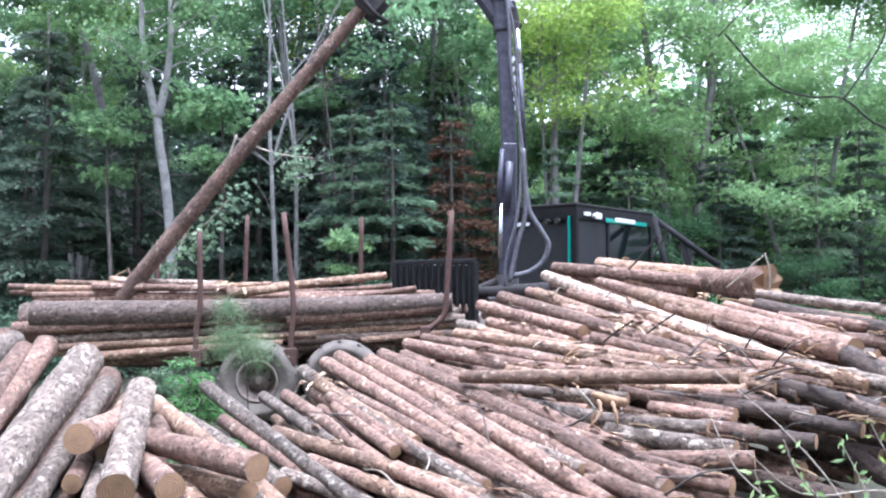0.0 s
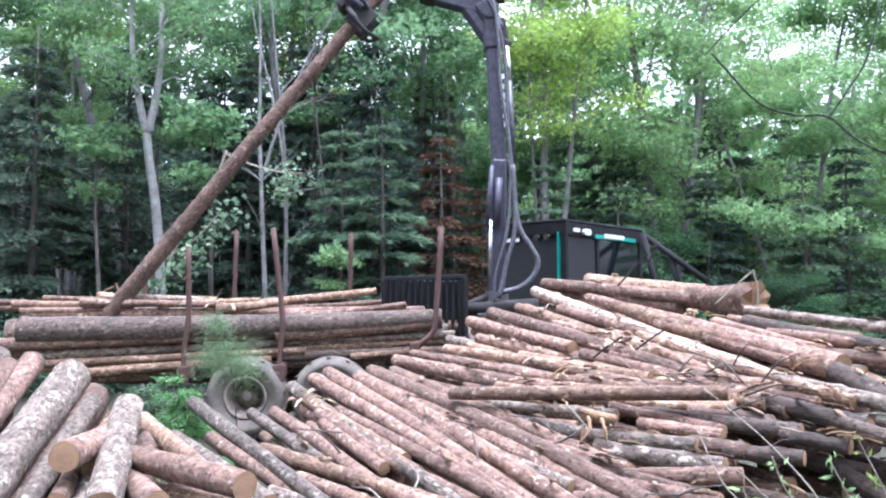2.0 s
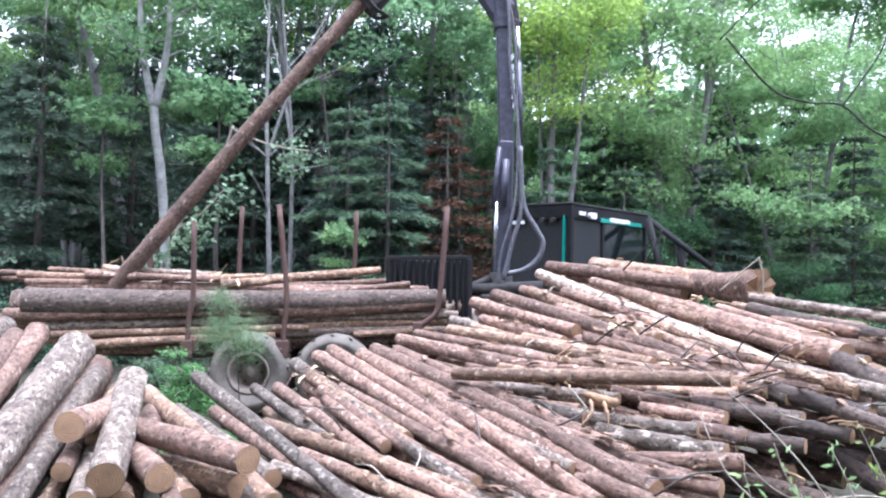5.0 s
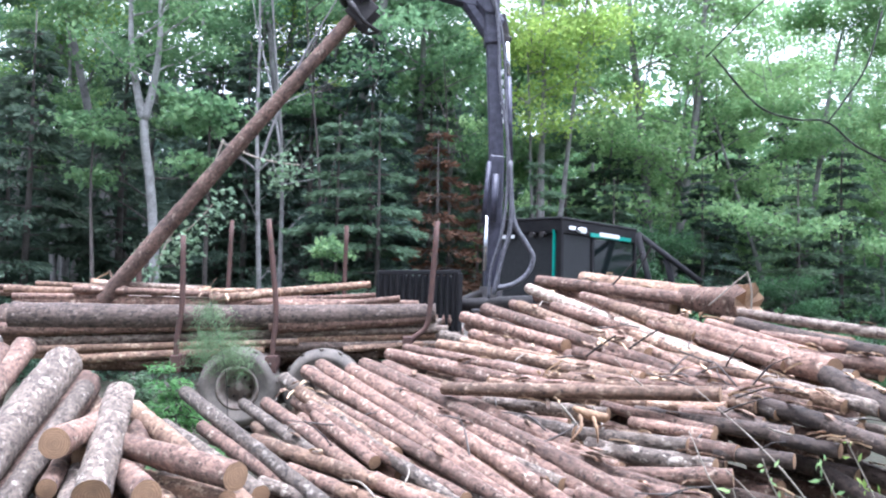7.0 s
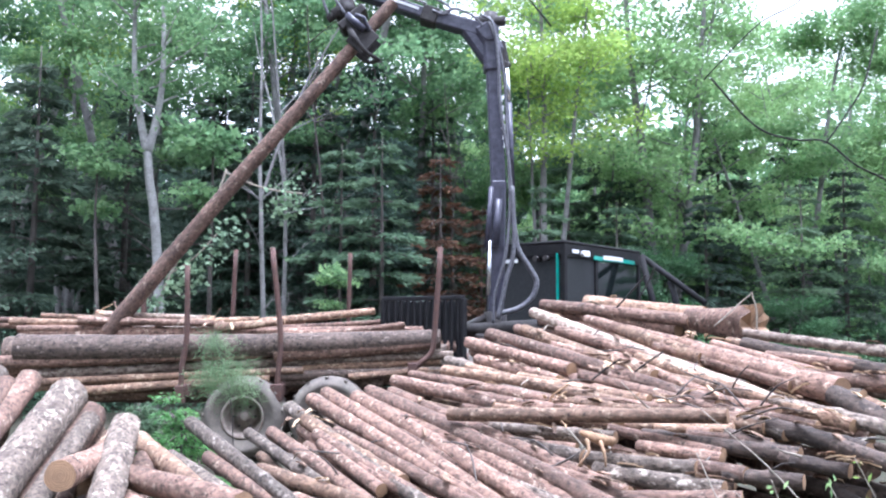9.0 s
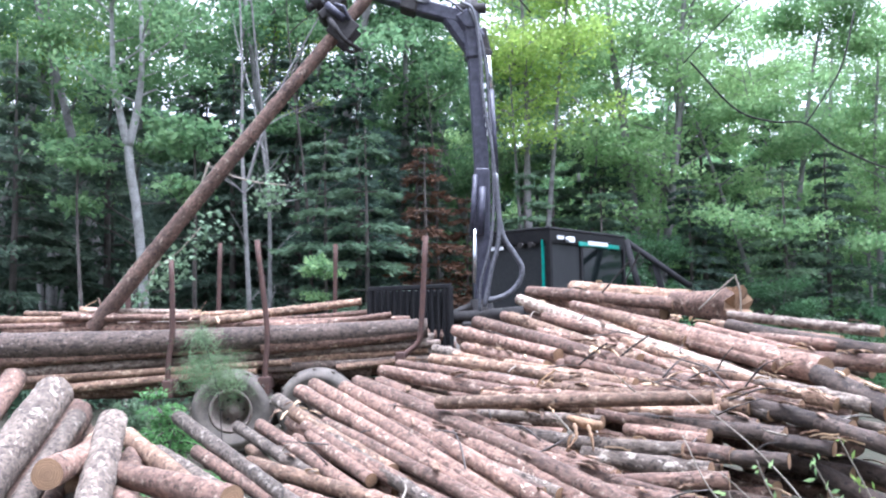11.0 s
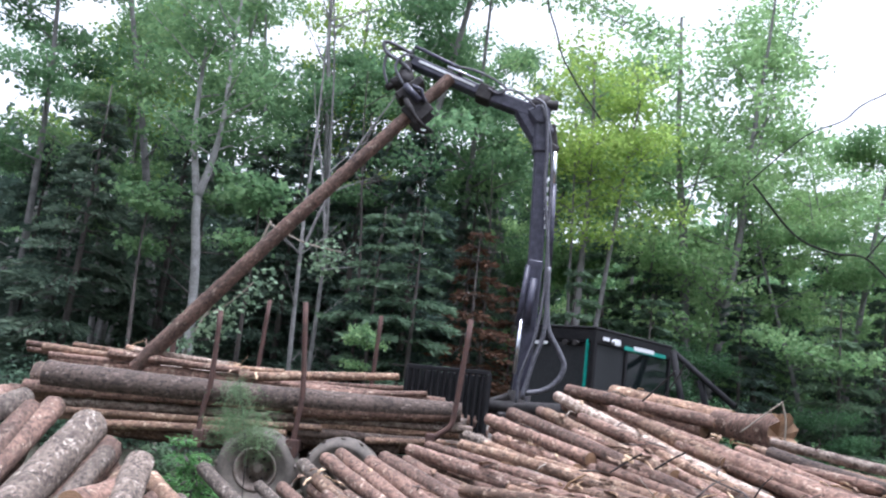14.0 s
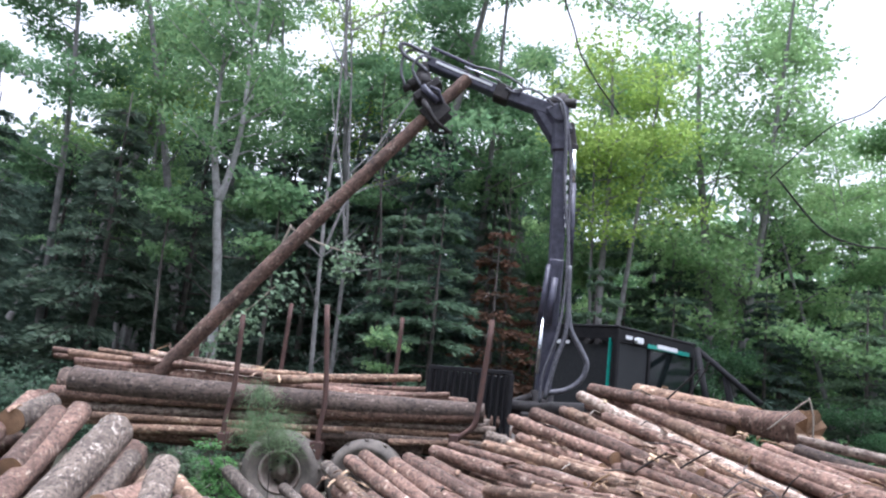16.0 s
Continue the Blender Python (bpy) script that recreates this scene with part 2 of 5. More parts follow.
class Shape:
    """Collects vertices and faces of one mesh."""

    def __init__(self):
        self.v, self.f, self.smooth, self.n = [], [], [], 0

    def add(self, verts, faces, smooth=False):
        self.v.append(np.asarray(verts, float).reshape(-1, 3))
        self.f += [tuple(i + self.n for i in q) for q in faces]
        self.smooth += [smooth] * len(faces)
        self.n += len(self.v[-1])
        return self

    def tube(self, points, radii, sides=10, caps=True, rough=0.0, rng=None):
        """A round tube through the points."""
        pts = [Vector(p) for p in points]
        radii = [radii] * len(pts) if isinstance(radii, (int, float)) else radii
        side, verts = None, []
        for k, p in enumerate(pts):
            way = (pts[min(k + 1, len(pts) - 1)] - pts[max(k - 1, 0)]).normalized()
            if side is None:
                side = way.orthogonal().normalized()
            side = (side - way * side.dot(way)).normalized()
            up = way.cross(side)
            for s in range(sides):
                a = 2 * math.pi * s / sides
                r = radii[k] * (1 + (rng.uniform(-rough, rough) if rng else 0))
                verts.append(p + (side * math.cos(a) + up * math.sin(a)) * r)
        faces = []
        for k in range(len(pts) - 1):
            for s in range(sides):
                t = (s + 1) % sides
                faces.append((k * sides + s, k * sides + t, (k + 1) * sides + t, (k + 1) * sides + s))
        self.add([tuple(v) for v in verts], faces, True)
        if caps:
            base = self.n - len(verts)
            self.f += [tuple(base + s for s in reversed(range(sides))), tuple(base + (len(pts) - 1) * sides + s for s in range(sides))]
            self.smooth += [False, False]
        return self

    def box(self, m, size, bevel=0.01):
        """A bevelled box at the pose m."""
        bm = bmesh.new()
        bmesh.ops.create_cube(bm, size=1.0)
        for v in bm.verts:
            v.co = Vector((v.co.x * size[0], v.co.y * size[1], v.co.z * size[2]))
        if bevel:
            bmesh.ops.bevel(bm, geom=bm.edges[:], offset=min(bevel, min(size) * 0.4), segments=1, affect="EDGES", profile=0.5)
        bm.verts.index_update()
        self.add([tuple(m @ v.co) for v in bm.verts], [tuple(v.index for v in f.verts) for f in bm.faces])
        bm.free()
        return self

    def beam(self, a, b, wide, deep, bevel=0.01, up=(0, 0, 1)):
        """A bevelled bar from a to b."""
        a, b = Vector(a), Vector(b)
        z = (b - a).normalized()
        x = Vector(up).cross(z)
        x = x.normalized() if x.length > 1e-4 else z.orthogonal().normalized()
        y = z.cross(x)
        m = Matrix((x, y, z)).transposed().to_4x4()
        m.translation = (a + b) / 2
        return self.box(m, (wide, deep, (b - a).length), bevel)

    def lathe(self, profile, m, sides=28):
        """Turns (radius, height) round the z axis of the pose m."""
        verts = [tuple(m @ Vector((r * math.cos(2 * math.pi * s / sides), r * math.sin(2 * math.pi * s / sides), h))) for r, h in profile for s in range(sides)]
        faces = [(k * sides + s, k * sides + (s + 1) % sides, (k + 1) * sides + (s + 1) % sides, (k + 1) * sides + s) for k in range(len(profile) - 1) for s in range(sides)]
        return self.add(verts, faces, True)

    def leaves(self, at, length, width, rng, along=None, tilt=0.9, fold=0.25):
        """Leaf blades, one folded diamond each, at the points of an array."""
        at = np.asarray(at, float)
        k = len(at)
        d = rng.normal(size=(k, 3))
        d[:, 2] *= tilt
        if along is not None:
            d = along + 0.35 * d
        d /= np.linalg.norm(d, axis=1)[:, None] + 1e-9
        s = np.cross(d, rng.normal(size=(k, 3)))
        s /= np.linalg.norm(s, axis=1)[:, None] + 1e-9
        up = np.cross(s, d)
        L = length * rng.uniform(0.6, 1.3, (k, 1))
        W = width * rng.uniform(0.7, 1.3, (k, 1)) / 2
        mid = at + d * L * 0.5
        quad = np.stack([at, mid + s * W + up * W * fold, at + d * L, mid - s * W + up * W * fold], 1).reshape(-1, 3)
        base = self.n + 4 * np.arange(k)[:, None]
        self.v.append(quad)
        tris = np.concatenate([base + [0, 1, 2], base + [0, 2, 3]])
        self.f += [tuple(q) for q in tris.tolist()]
        self.smooth += [False] * len(tris)
        self.n += 4 * k
        return self

    def mesh(self, name, mat):
        me = bpy.data.meshes.new(name)
        me.from_pydata(np.concatenate(self.v).tolist(), [], self.f)
        me.polygons.foreach_set("use_smooth", self.smooth)
        me.materials.append(mat)
        me.update()
        return me


def part(name, shape, mat, parent=None, label=""):
    ob = new(name, shape.mesh(name, mat))
    ob.parent = parent
    return tagged(ob, label) if label else ob


def thing(name, label, category, group="", kind="", at=None):
    ob = new(name)
    if at is not None:
        ob.matrix_basis = at
    return tagged(ob, label, category, group, kind)


def curve_points(*ctrl, steps=8):
    """A smooth line through control points."""
    c = [Vector(p) for p in ctrl]
    c = [c[0] * 2 - c[1]] + c + [c[-1] * 2 - c[-2]]
    out = []
    for k in range(1, len(c) - 2):
        for s in range(steps):
            t = s / steps
            a, b, d, e = c[k - 1], c[k], c[k + 1], c[k + 2]
            out.append(0.5 * ((2 * b) + (d - a) * t + (2 * a - 5 * b + 4 * d - e) * t * t + (3 * b - a - 3 * d + e) * t ** 3))
    return out + [c[-2]]

# ---- ground ----
rng = np.random.default_rng(4)


def ground_height(x, y):
    n = noise.noise((x * 0.35, y * 0.35, 0)) * 0.10 + noise.noise((x * 1.3, y * 1.3, 3)) * 0.03
    return n - 0.06 + max(0.0, min(1.2, (y - 14) * 0.03))


g = Shape()
xs = [-600, -250, -120, -60, -35] + [-24 + 0.6 * k for k in range(81)] + [35, 60, 120, 250, 600]
ys = [-600, -250, -100, -40, -15] + [-6 + 0.6 * k for k in range(76)] + [50, 80, 140, 280, 800]
g.add([(x, y, ground_height(x, y)) for y in ys for x in xs], [(j * len(xs) + i, j * len(xs) + i + 1, (j + 1) * len(xs) + i + 1, (j + 1) * len(xs) + i) for j in range(len(ys) - 1) for i in range(len(xs) - 1)], True)
tagged(part("ground", g, GROUND), "brown forest floor with litter and patchy green growth", "ground", kind="structure")

# ---- logs ----
KIND = {"": "reddish-brown rough-barked spruce log", "grey": "grey-barked log with pale patches",
        "tan": "tan log with torn bark", "white": "pale peeled pole with dark knots", "dark": "rough-barked log coloured dark as shade", "brown": "dull brown log with flaky bark"}
LOGS = []


def log(a, b, r1, r2, tone, where, group, stubs=6):
    """A log from a to b: bark body with bend, taper and knots, and two sawn ends."""
    a, b = Vector(a), Vector(b)
    rnd = random.Random(len(LOGS) * 7 + 1)
    length = (b - a).length
    m = (b - a).to_track_quat("Z", "Y").to_matrix().to_4x4()
    m.translation = a
    ob = thing("log", KIND[tone] + " " + where, "log", group, at=m)
    sides, rings = (18, max(8, int(length * 15))) if stubs > 3 else (10, max(4, int(length * 4)))
    bend, turn = rnd.uniform(-0.008, 0.008) * length, rnd.uniform(0, 6.28)
    seed = rnd.uniform(0, 99)
    knots = [(rnd.uniform(0.1, length - 0.1), rnd.uniform(0, 6.28), rnd.uniform(0.004, 0.014)) for _ in range(int(stubs * length))] if stubs > 3 else []
    s, verts = Shape(), []

    def middle(k):
        t = k / rings
        o = bend * 4 * t * (1 - t)
        return o * math.cos(turn), o * math.sin(turn), length * t, r1 + (r2 - r1) * t
    for k in range(rings + 1):
        cx, cy, cz, r = middle(k)
        for q in range(sides):
            w = 2 * math.pi * q / sides
            x, y = math.cos(w), math.sin(w)
            bulge = 1 + 0.07 * noise.noise((x * 1.2 + seed, y * 1.2, cz * 1.7)) + 0.06 * noise.noise((x * 3, y * 3 + seed, cz * 9)) + 0.035 * noise.noise((x * 7 + seed, y * 7, cz * 22))
            for kz, kw, kh in knots:
                if abs(kz - cz) < 0.1:
                    away = (kz - cz) ** 2 + (r * math.sin((kw - w) / 2) * 2) ** 2
                    bulge += kh / r * math.exp(-away / 0.0009)
            verts.append((cx + x * r * bulge, cy + y * r * bulge, cz))
    s.add(verts, [(k * sides + q, k * sides + (q + 1) % sides, (k + 1) * sides + (q + 1) % sides, (k + 1) * sides + q) for k in range(rings) for q in range(sides)], True)
    part("bark", s, BARK[tone], ob)
    for end, z in ((0, -0.001), (rings, length + 0.001)):
        e = Shape()
        ring = [verts[end * sides + q] for q in range(sides)]
        c = [sum(p[i] for p in ring) / sides for i in range(3)]
        pts = [(c[0] + (p[0] - c[0]) * f, c[1] + (p[1] - c[1]) * f, z + (0.004 if end else -0.004) * (1 - f)) for f in (0.985, 0.55) for p in ring] + [(c[0], c[1], z + (0.004 if end else -0.004))]
        faces = [(q, (q + 1) % sides, sides + (q + 1) % sides, sides + q) for q in range(sides)] + [(sides + q, sides + (q + 1) % sides, 2 * sides) for q in range(sides)]
        if not end:
            faces = [tuple(reversed(f)) for f in faces]
        part("sawn_end", e.add(pts, faces, True), SAWN, ob)
    LOGS.append((a, b, r1, r2))
    return ob


def pile_log(a, b, r1, r2, tone=""):
    log(a, b, r1, r2, tone, "in the large log pile", "logs of the large pile")


def side_log(a, b, r1, r2, tone=""):
    log(a, b, r1, r2, tone, "in a heap beside the trailer", "logs of the small heap", 5)


def load_log(a, b, r1, r2, tone=""):
    log(a, b, r1, r2, tone, "loaded on the trailer", "logs on the trailer", 5)


pile_log((-0.78, 6.73, 0.66), (0.57, 4.60, 0.38), 0.053, 0.046)
pile_log((-0.39, 6.65, 0.72), (0.73, 4.85, 0.48), 0.049, 0.045)
pile_log((-0.12, 6.86, 0.83), (0.99, 5.10, 0.60), 0.050, 0.047)
pile_log((0.19, 6.01, 0.67), (0.96, 4.96, 0.56), 0.041, 0.045, 'grey')
pile_log((0.37, 6.84, 0.93), (1.43, 5.89, 0.91), 0.040, 0.045)
pile_log((0.78, 7.14, 1.10), (1.65, 6.08, 1.00), 0.040, 0.045, 'tan')
pile_log((1.15, 6.37, 0.97), (2.10, 5.47, 0.94), 0.040, 0.045)
pile_log((1.49, 6.69, 1.13), (2.36, 5.45, 0.99), 0.040, 0.045)
pile_log((1.89, 6.43, 1.15), (2.60, 5.31, 1.00), 0.040, 0.045, 'tan')
pile_log((1.30, 8.17, 1.49), (2.15, 6.40, 1.20), 0.055, 0.054)
pile_log((1.18, 7.77, 1.35), (1.84, 6.60, 1.18), 0.048, 0.051)
pile_log((2.01, 7.18, 1.37), (2.66, 5.94, 1.18), 0.045, 0.046)
pile_log((2.42, 6.65, 1.32), (2.88, 5.80, 1.19), 0.040, 0.045, 'grey')
pile_log((2.71, 6.45, 1.33), (3.38, 5.60, 1.25), 0.040, 0.045)
pile_log((2.40, 5.63, 1.05), (2.82, 4.91, 0.95), 0.048, 0.052, 'grey')
pile_log((1.73, 5.40, 0.84), (2.13, 5.02, 0.83), 0.040, 0.045)
pile_log((1.39, 5.40, 0.77), (1.80, 4.98, 0.75), 0.040, 0.045)
pile_log((1.39, 5.89, 0.90), (1.86, 5.34, 0.85), 0.040, 0.045)
pile_log((-0.02, 7.27, 0.96), (0.54, 6.61, 0.90), 0.045, 0.051)
pile_log((-0.52, 5.98, 0.51), (0.26, 4.85, 0.38), 0.044, 0.045)
pile_log((-2.28, 7.73, 0.60), (-0.30, 4.62, 0.20), 0.068, 0.051, 'grey')
pile_log((-1.38, 7.06, 0.61), (-0.35, 5.32, 0.37), 0.056, 0.053)
pile_log((-1.31, 6.31, 0.43), (0.54, 4.42, 0.33), 0.057, 0.050, 'tan')
pile_log((-1.60, 7.15, 0.59), (-0.74, 5.77, 0.41), 0.049, 0.049, 'grey')
pile_log((-1.13, 7.69, 0.83), (0.69, 4.40, 0.36), 0.065, 0.047)
pile_log((-1.00, 7.75, 0.88), (0.70, 4.45, 0.37), 0.070, 0.050)
pile_log((-0.68, 7.45, 0.87), (0.90, 4.37, 0.40), 0.072, 0.053)
pile_log((-0.56, 7.50, 0.91), (1.22, 4.40, 0.47), 0.081, 0.059)
pile_log((-0.36, 7.38, 0.92), (1.17, 4.82, 0.57), 0.067, 0.055)
pile_log((-1.11, 7.18, 0.70), (-0.19, 5.60, 0.48), 0.061, 0.059, 'tan')
pile_log((-0.95, 6.77, 0.63), (-0.09, 5.36, 0.44), 0.054, 0.053)
pile_log((-0.93, 5.69, 0.35), (0.02, 4.67, 0.28), 0.048, 0.049)
pile_log((-0.53, 5.25, 0.32), (0.23, 4.41, 0.26), 0.048, 0.050, 'tan')
pile_log((-0.89, 6.57, 0.59), (-0.33, 5.54, 0.44), 0.045, 0.047)
pile_log((-0.19, 7.79, 1.06), (0.97, 6.41, 0.95), 0.048, 0.050)
pile_log((-0.35, 7.70, 1.01), (1.16, 6.00, 0.88), 0.059, 0.057)
pile_log((0.13, 7.72, 1.11), (1.58, 6.12, 1.00), 0.055, 0.054, 'tan')
pile_log((0.46, 6.21, 0.78), (1.28, 5.59, 0.79), 0.042, 0.047, 'grey')
pile_log((0.41, 6.06, 0.73), (1.02, 5.39, 0.69), 0.048, 0.053, 'grey')
pile_log((0.98, 5.45, 0.69), (1.63, 4.94, 0.70), 0.046, 0.052, 'grey')
pile_log((1.06, 5.20, 0.65), (1.69, 4.65, 0.63), 0.053, 0.059, 'grey')
pile_log((1.61, 5.02, 0.71), (1.86, 4.75, 0.70), 0.045, 0.054)
pile_log((0.67, 5.45, 0.63), (1.18, 4.81, 0.57), 0.043, 0.048)
pile_log((0.79, 5.23, 0.59), (1.54, 4.33, 0.52), 0.044, 0.046)
pile_log((1.16, 4.78, 0.56), (1.74, 4.51, 0.61), 0.046, 0.054)
pile_log((0.99, 4.80, 0.53), (1.54, 4.30, 0.51), 0.040, 0.045)
pile_log((1.46, 5.55, 0.82), (2.22, 4.83, 0.80), 0.047, 0.051, 'dark')
pile_log((0.53, 6.55, 0.89), (1.56, 5.59, 0.86), 0.040, 0.045, 'tan')
pile_log((0.98, 6.47, 0.96), (1.81, 5.64, 0.92), 0.040, 0.045, 'tan')
pile_log((1.28, 5.75, 0.83), (1.83, 5.05, 0.77), 0.040, 0.045)
pile_log((0.39, 8.44, 1.36), (1.23, 7.03, 1.17), 0.060, 0.062)
pile_log((0.63, 8.56, 1.44), (2.05, 5.71, 0.99), 0.073, 0.061)
pile_log((0.45, 7.84, 1.21), (1.09, 6.83, 1.08), 0.053, 0.058)
pile_log((1.15, 9.00, 1.68), (2.41, 5.63, 1.05), 0.061, 0.048, 'white')
pile_log((1.29, 9.24, 1.77), (2.49, 7.64, 1.60), 0.068, 0.070)
pile_log((0.98, 8.46, 1.49), (1.81, 6.48, 1.15), 0.062, 0.060, 'tan')
pile_log((1.75, 8.95, 1.79), (2.64, 7.68, 1.64), 0.091, 0.098, 'tan')
pile_log((1.63, 8.34, 1.60), (2.32, 6.88, 1.36), 0.061, 0.063)
pile_log((1.85, 7.79, 1.50), (2.27, 6.66, 1.29), 0.062, 0.066, 'tan')
pile_log((2.26, 6.82, 1.33), (2.85, 5.56, 1.12), 0.096, 0.098)
pile_log((2.44, 6.91, 1.40), (2.93, 5.74, 1.19), 0.047, 0.049)
pile_log((2.77, 7.05, 1.50), (3.51, 5.95, 1.37), 0.040, 0.045, 'white')
pile_log((2.66, 6.79, 1.41), (3.35, 5.55, 1.23), 0.058, 0.059, 'dark')
pile_log((2.88, 5.80, 1.19), (3.26, 5.42, 1.17), 0.056, 0.065)
pile_log((2.79, 5.53, 1.10), (2.88, 4.79, 0.93), 0.075, 0.081, 'dark')
pile_log((1.80, 6.98, 1.28), (2.66, 5.05, 0.95), 0.047, 0.045, 'tan')
pile_log((1.28, 6.85, 1.13), (2.25, 5.32, 0.93), 0.046, 0.045)
pile_log((1.71, 6.14, 1.03), (2.47, 5.13, 0.93), 0.040, 0.045, 'tan')
# the dark tone paints the shade below the overhanging log ends
pile_log((1.95, 5.29, 0.86), (2.19, 4.81, 0.78), 0.048, 0.054, 'dark')
pile_log((2.15, 4.81, 0.78), (2.38, 4.57, 0.76), 0.040, 0.045, 'dark')
pile_log((2.20, 5.34, 0.93), (2.57, 4.72, 0.84), 0.054, 0.060, 'dark')
pile_log((2.38, 5.08, 0.90), (2.65, 4.42, 0.78), 0.049, 0.053, 'dark')
pile_log((1.75, 4.83, 0.69), (2.11, 4.56, 0.70), 0.040, 0.045, 'dark')
pile_log((1.61, 7.21, 1.30), (2.11, 5.81, 1.03), 0.045, 0.045)
pile_log((1.24, 7.47, 1.29), (1.94, 5.91, 1.02), 0.051, 0.050)
pile_log((2.06, 5.67, 0.98), (2.46, 5.14, 0.93), 0.040, 0.045)
pile_log((0.59, 7.26, 1.09), (1.51, 6.04, 0.96), 0.045, 0.047, 'tan')
pile_log((1.56, 5.59, 0.86), (2.01, 5.33, 0.88), 0.044, 0.053, 'tan')
pile_log((1.87, 5.60, 0.92), (2.19, 5.27, 0.91), 0.041, 0.048, 'tan')
pile_log((-0.02, 6.33, 0.71), (0.77, 5.12, 0.56), 0.043, 0.045)
pile_log((0.24, 7.33, 1.03), (0.98, 6.45, 0.96), 0.041, 0.046)
pile_log((0.54, 4.67, 0.40), (1.11, 4.01, 0.34), 0.050, 0.054)
pile_log((0.90, 4.65, 0.47), (1.47, 3.87, 0.39), 0.050, 0.052)
pile_log((-0.31, 5.30, 0.38), (0.52, 4.23, 0.28), 0.054, 0.054)
# low logs of the hollow, most with its shade in their bark colour
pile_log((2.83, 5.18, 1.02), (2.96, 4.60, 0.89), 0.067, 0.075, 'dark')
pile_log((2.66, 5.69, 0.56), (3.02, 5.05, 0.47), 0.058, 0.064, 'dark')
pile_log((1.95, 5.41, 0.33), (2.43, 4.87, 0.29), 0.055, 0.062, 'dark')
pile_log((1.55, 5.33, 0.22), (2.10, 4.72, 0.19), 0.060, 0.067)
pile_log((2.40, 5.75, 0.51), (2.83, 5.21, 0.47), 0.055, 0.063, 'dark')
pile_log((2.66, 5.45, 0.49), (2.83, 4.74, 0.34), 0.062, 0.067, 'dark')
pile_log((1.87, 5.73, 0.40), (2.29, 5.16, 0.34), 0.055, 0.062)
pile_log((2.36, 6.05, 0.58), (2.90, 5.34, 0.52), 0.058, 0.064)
side_log((-3.69, 6.90, 1.10), (-3.49, 6.00, 1.00), 0.094, 0.102, 'grey')
side_log((-3.51, 6.70, 1.03), (-3.15, 5.50, 0.73), 0.087, 0.089)
side_log((-3.46, 7.00, 1.05), (-2.93, 4.90, 0.52), 0.099, 0.087)
side_log((-3.08, 6.90, 0.92), (-2.50, 4.20, 0.34), 0.160, 0.122, 'grey')
side_log((-2.81, 6.70, 0.74), (-2.34, 4.40, 0.24), 0.087, 0.072, 'grey')
side_log((-2.40, 6.10, 0.58), (-2.26, 5.00, 0.63), 0.093, 0.095)
side_log((-2.40, 6.40, 0.74), (-1.90, 4.70, 0.39), 0.116, 0.106, 'grey')
side_log((-2.46, 5.60, 0.43), (-2.25, 4.90, 0.38), 0.057, 0.062)
side_log((-2.35, 5.60, 0.34), (-2.00, 4.60, 0.27), 0.082, 0.085, 'grey')
side_log((-2.15, 5.70, 0.50), (-1.09, 4.75, 0.51), 0.084, 0.087)
side_log((-2.09, 5.60, 0.37), (-1.62, 4.80, 0.38), 0.082, 0.088)
side_log((-2.43, 6.80, 0.58), (-0.97, 4.90, 0.22), 0.077, 0.069, 'tan')
side_log((-1.73, 5.40, 0.32), (-1.06, 5.00, 0.21), 0.070, 0.081, 'grey')
side_log((-1.88, 6.90, 0.42), (-0.50, 5.00, 0.19), 0.059, 0.053)
side_log((-2.20, 6.90, 0.42), (-1.07, 5.40, 0.24), 0.070, 0.069, 'grey')
side_log((-1.79, 5.40, 0.28), (-1.46, 4.60, 0.22), 0.061, 0.065)
side_log((-3.80, 6.80, 1.12), (-3.43, 5.40, 0.77), 0.085, 0.084)
side_log((-2.98, 6.30, 0.63), (-2.67, 5.00, 0.34), 0.071, 0.071)
side_log((-1.93, 5.60, 0.27), (-1.48, 4.90, 0.23), 0.070, 0.076, 'tan')
load_log((-4.86, 9.55, 1.21), (0.11, 9.55, 1.36), 0.176, 0.119, 'brown')
load_log((-5.19, 9.95, 1.18), (-1.29, 9.95, 1.29), 0.176, 0.120, 'brown')
load_log((-5.08, 9.50, 1.05), (-1.90, 9.50, 1.19), 0.087, 0.059)
load_log((-1.84, 9.50, 1.18), (0.01, 9.50, 1.31), 0.101, 0.069)
load_log((-4.77, 9.55, 0.92), (0.26, 9.55, 1.18), 0.068, 0.046, 'white')
load_log((-4.55, 9.45, 0.83), (-1.49, 9.45, 0.99), 0.050, 0.035, 'tan')
load_log((-4.22, 9.45, 0.72), (-1.89, 9.45, 0.89), 0.060, 0.041, 'tan')
load_log((-1.77, 9.50, 0.92), (-0.33, 9.50, 0.99), 0.060, 0.041, 'brown')
load_log((-0.96, 9.45, 0.92), (-0.03, 9.45, 1.00), 0.040, 0.035, 'tan')
load_log((-1.72, 9.60, 0.85), (-0.57, 9.60, 0.85), 0.075, 0.051, 'brown')
load_log((-5.16, 9.90, 1.53), (-3.38, 9.90, 1.53), 0.049, 0.035, 'tan')
load_log((-5.01, 9.80, 1.44), (-3.63, 9.80, 1.46), 0.045, 0.035)
load_log((-4.26, 9.75, 1.55), (-2.51, 9.75, 1.52), 0.052, 0.035)
load_log((-4.20, 10.10, 1.64), (-2.74, 10.10, 1.54), 0.043, 0.035, 'tan')
load_log((-2.60, 9.70, 1.47), (-1.77, 9.70, 1.56), 0.062, 0.042, 'tan')
load_log((-2.40, 9.90, 1.50), (-0.70, 9.90, 1.69), 0.063, 0.043, 'tan')
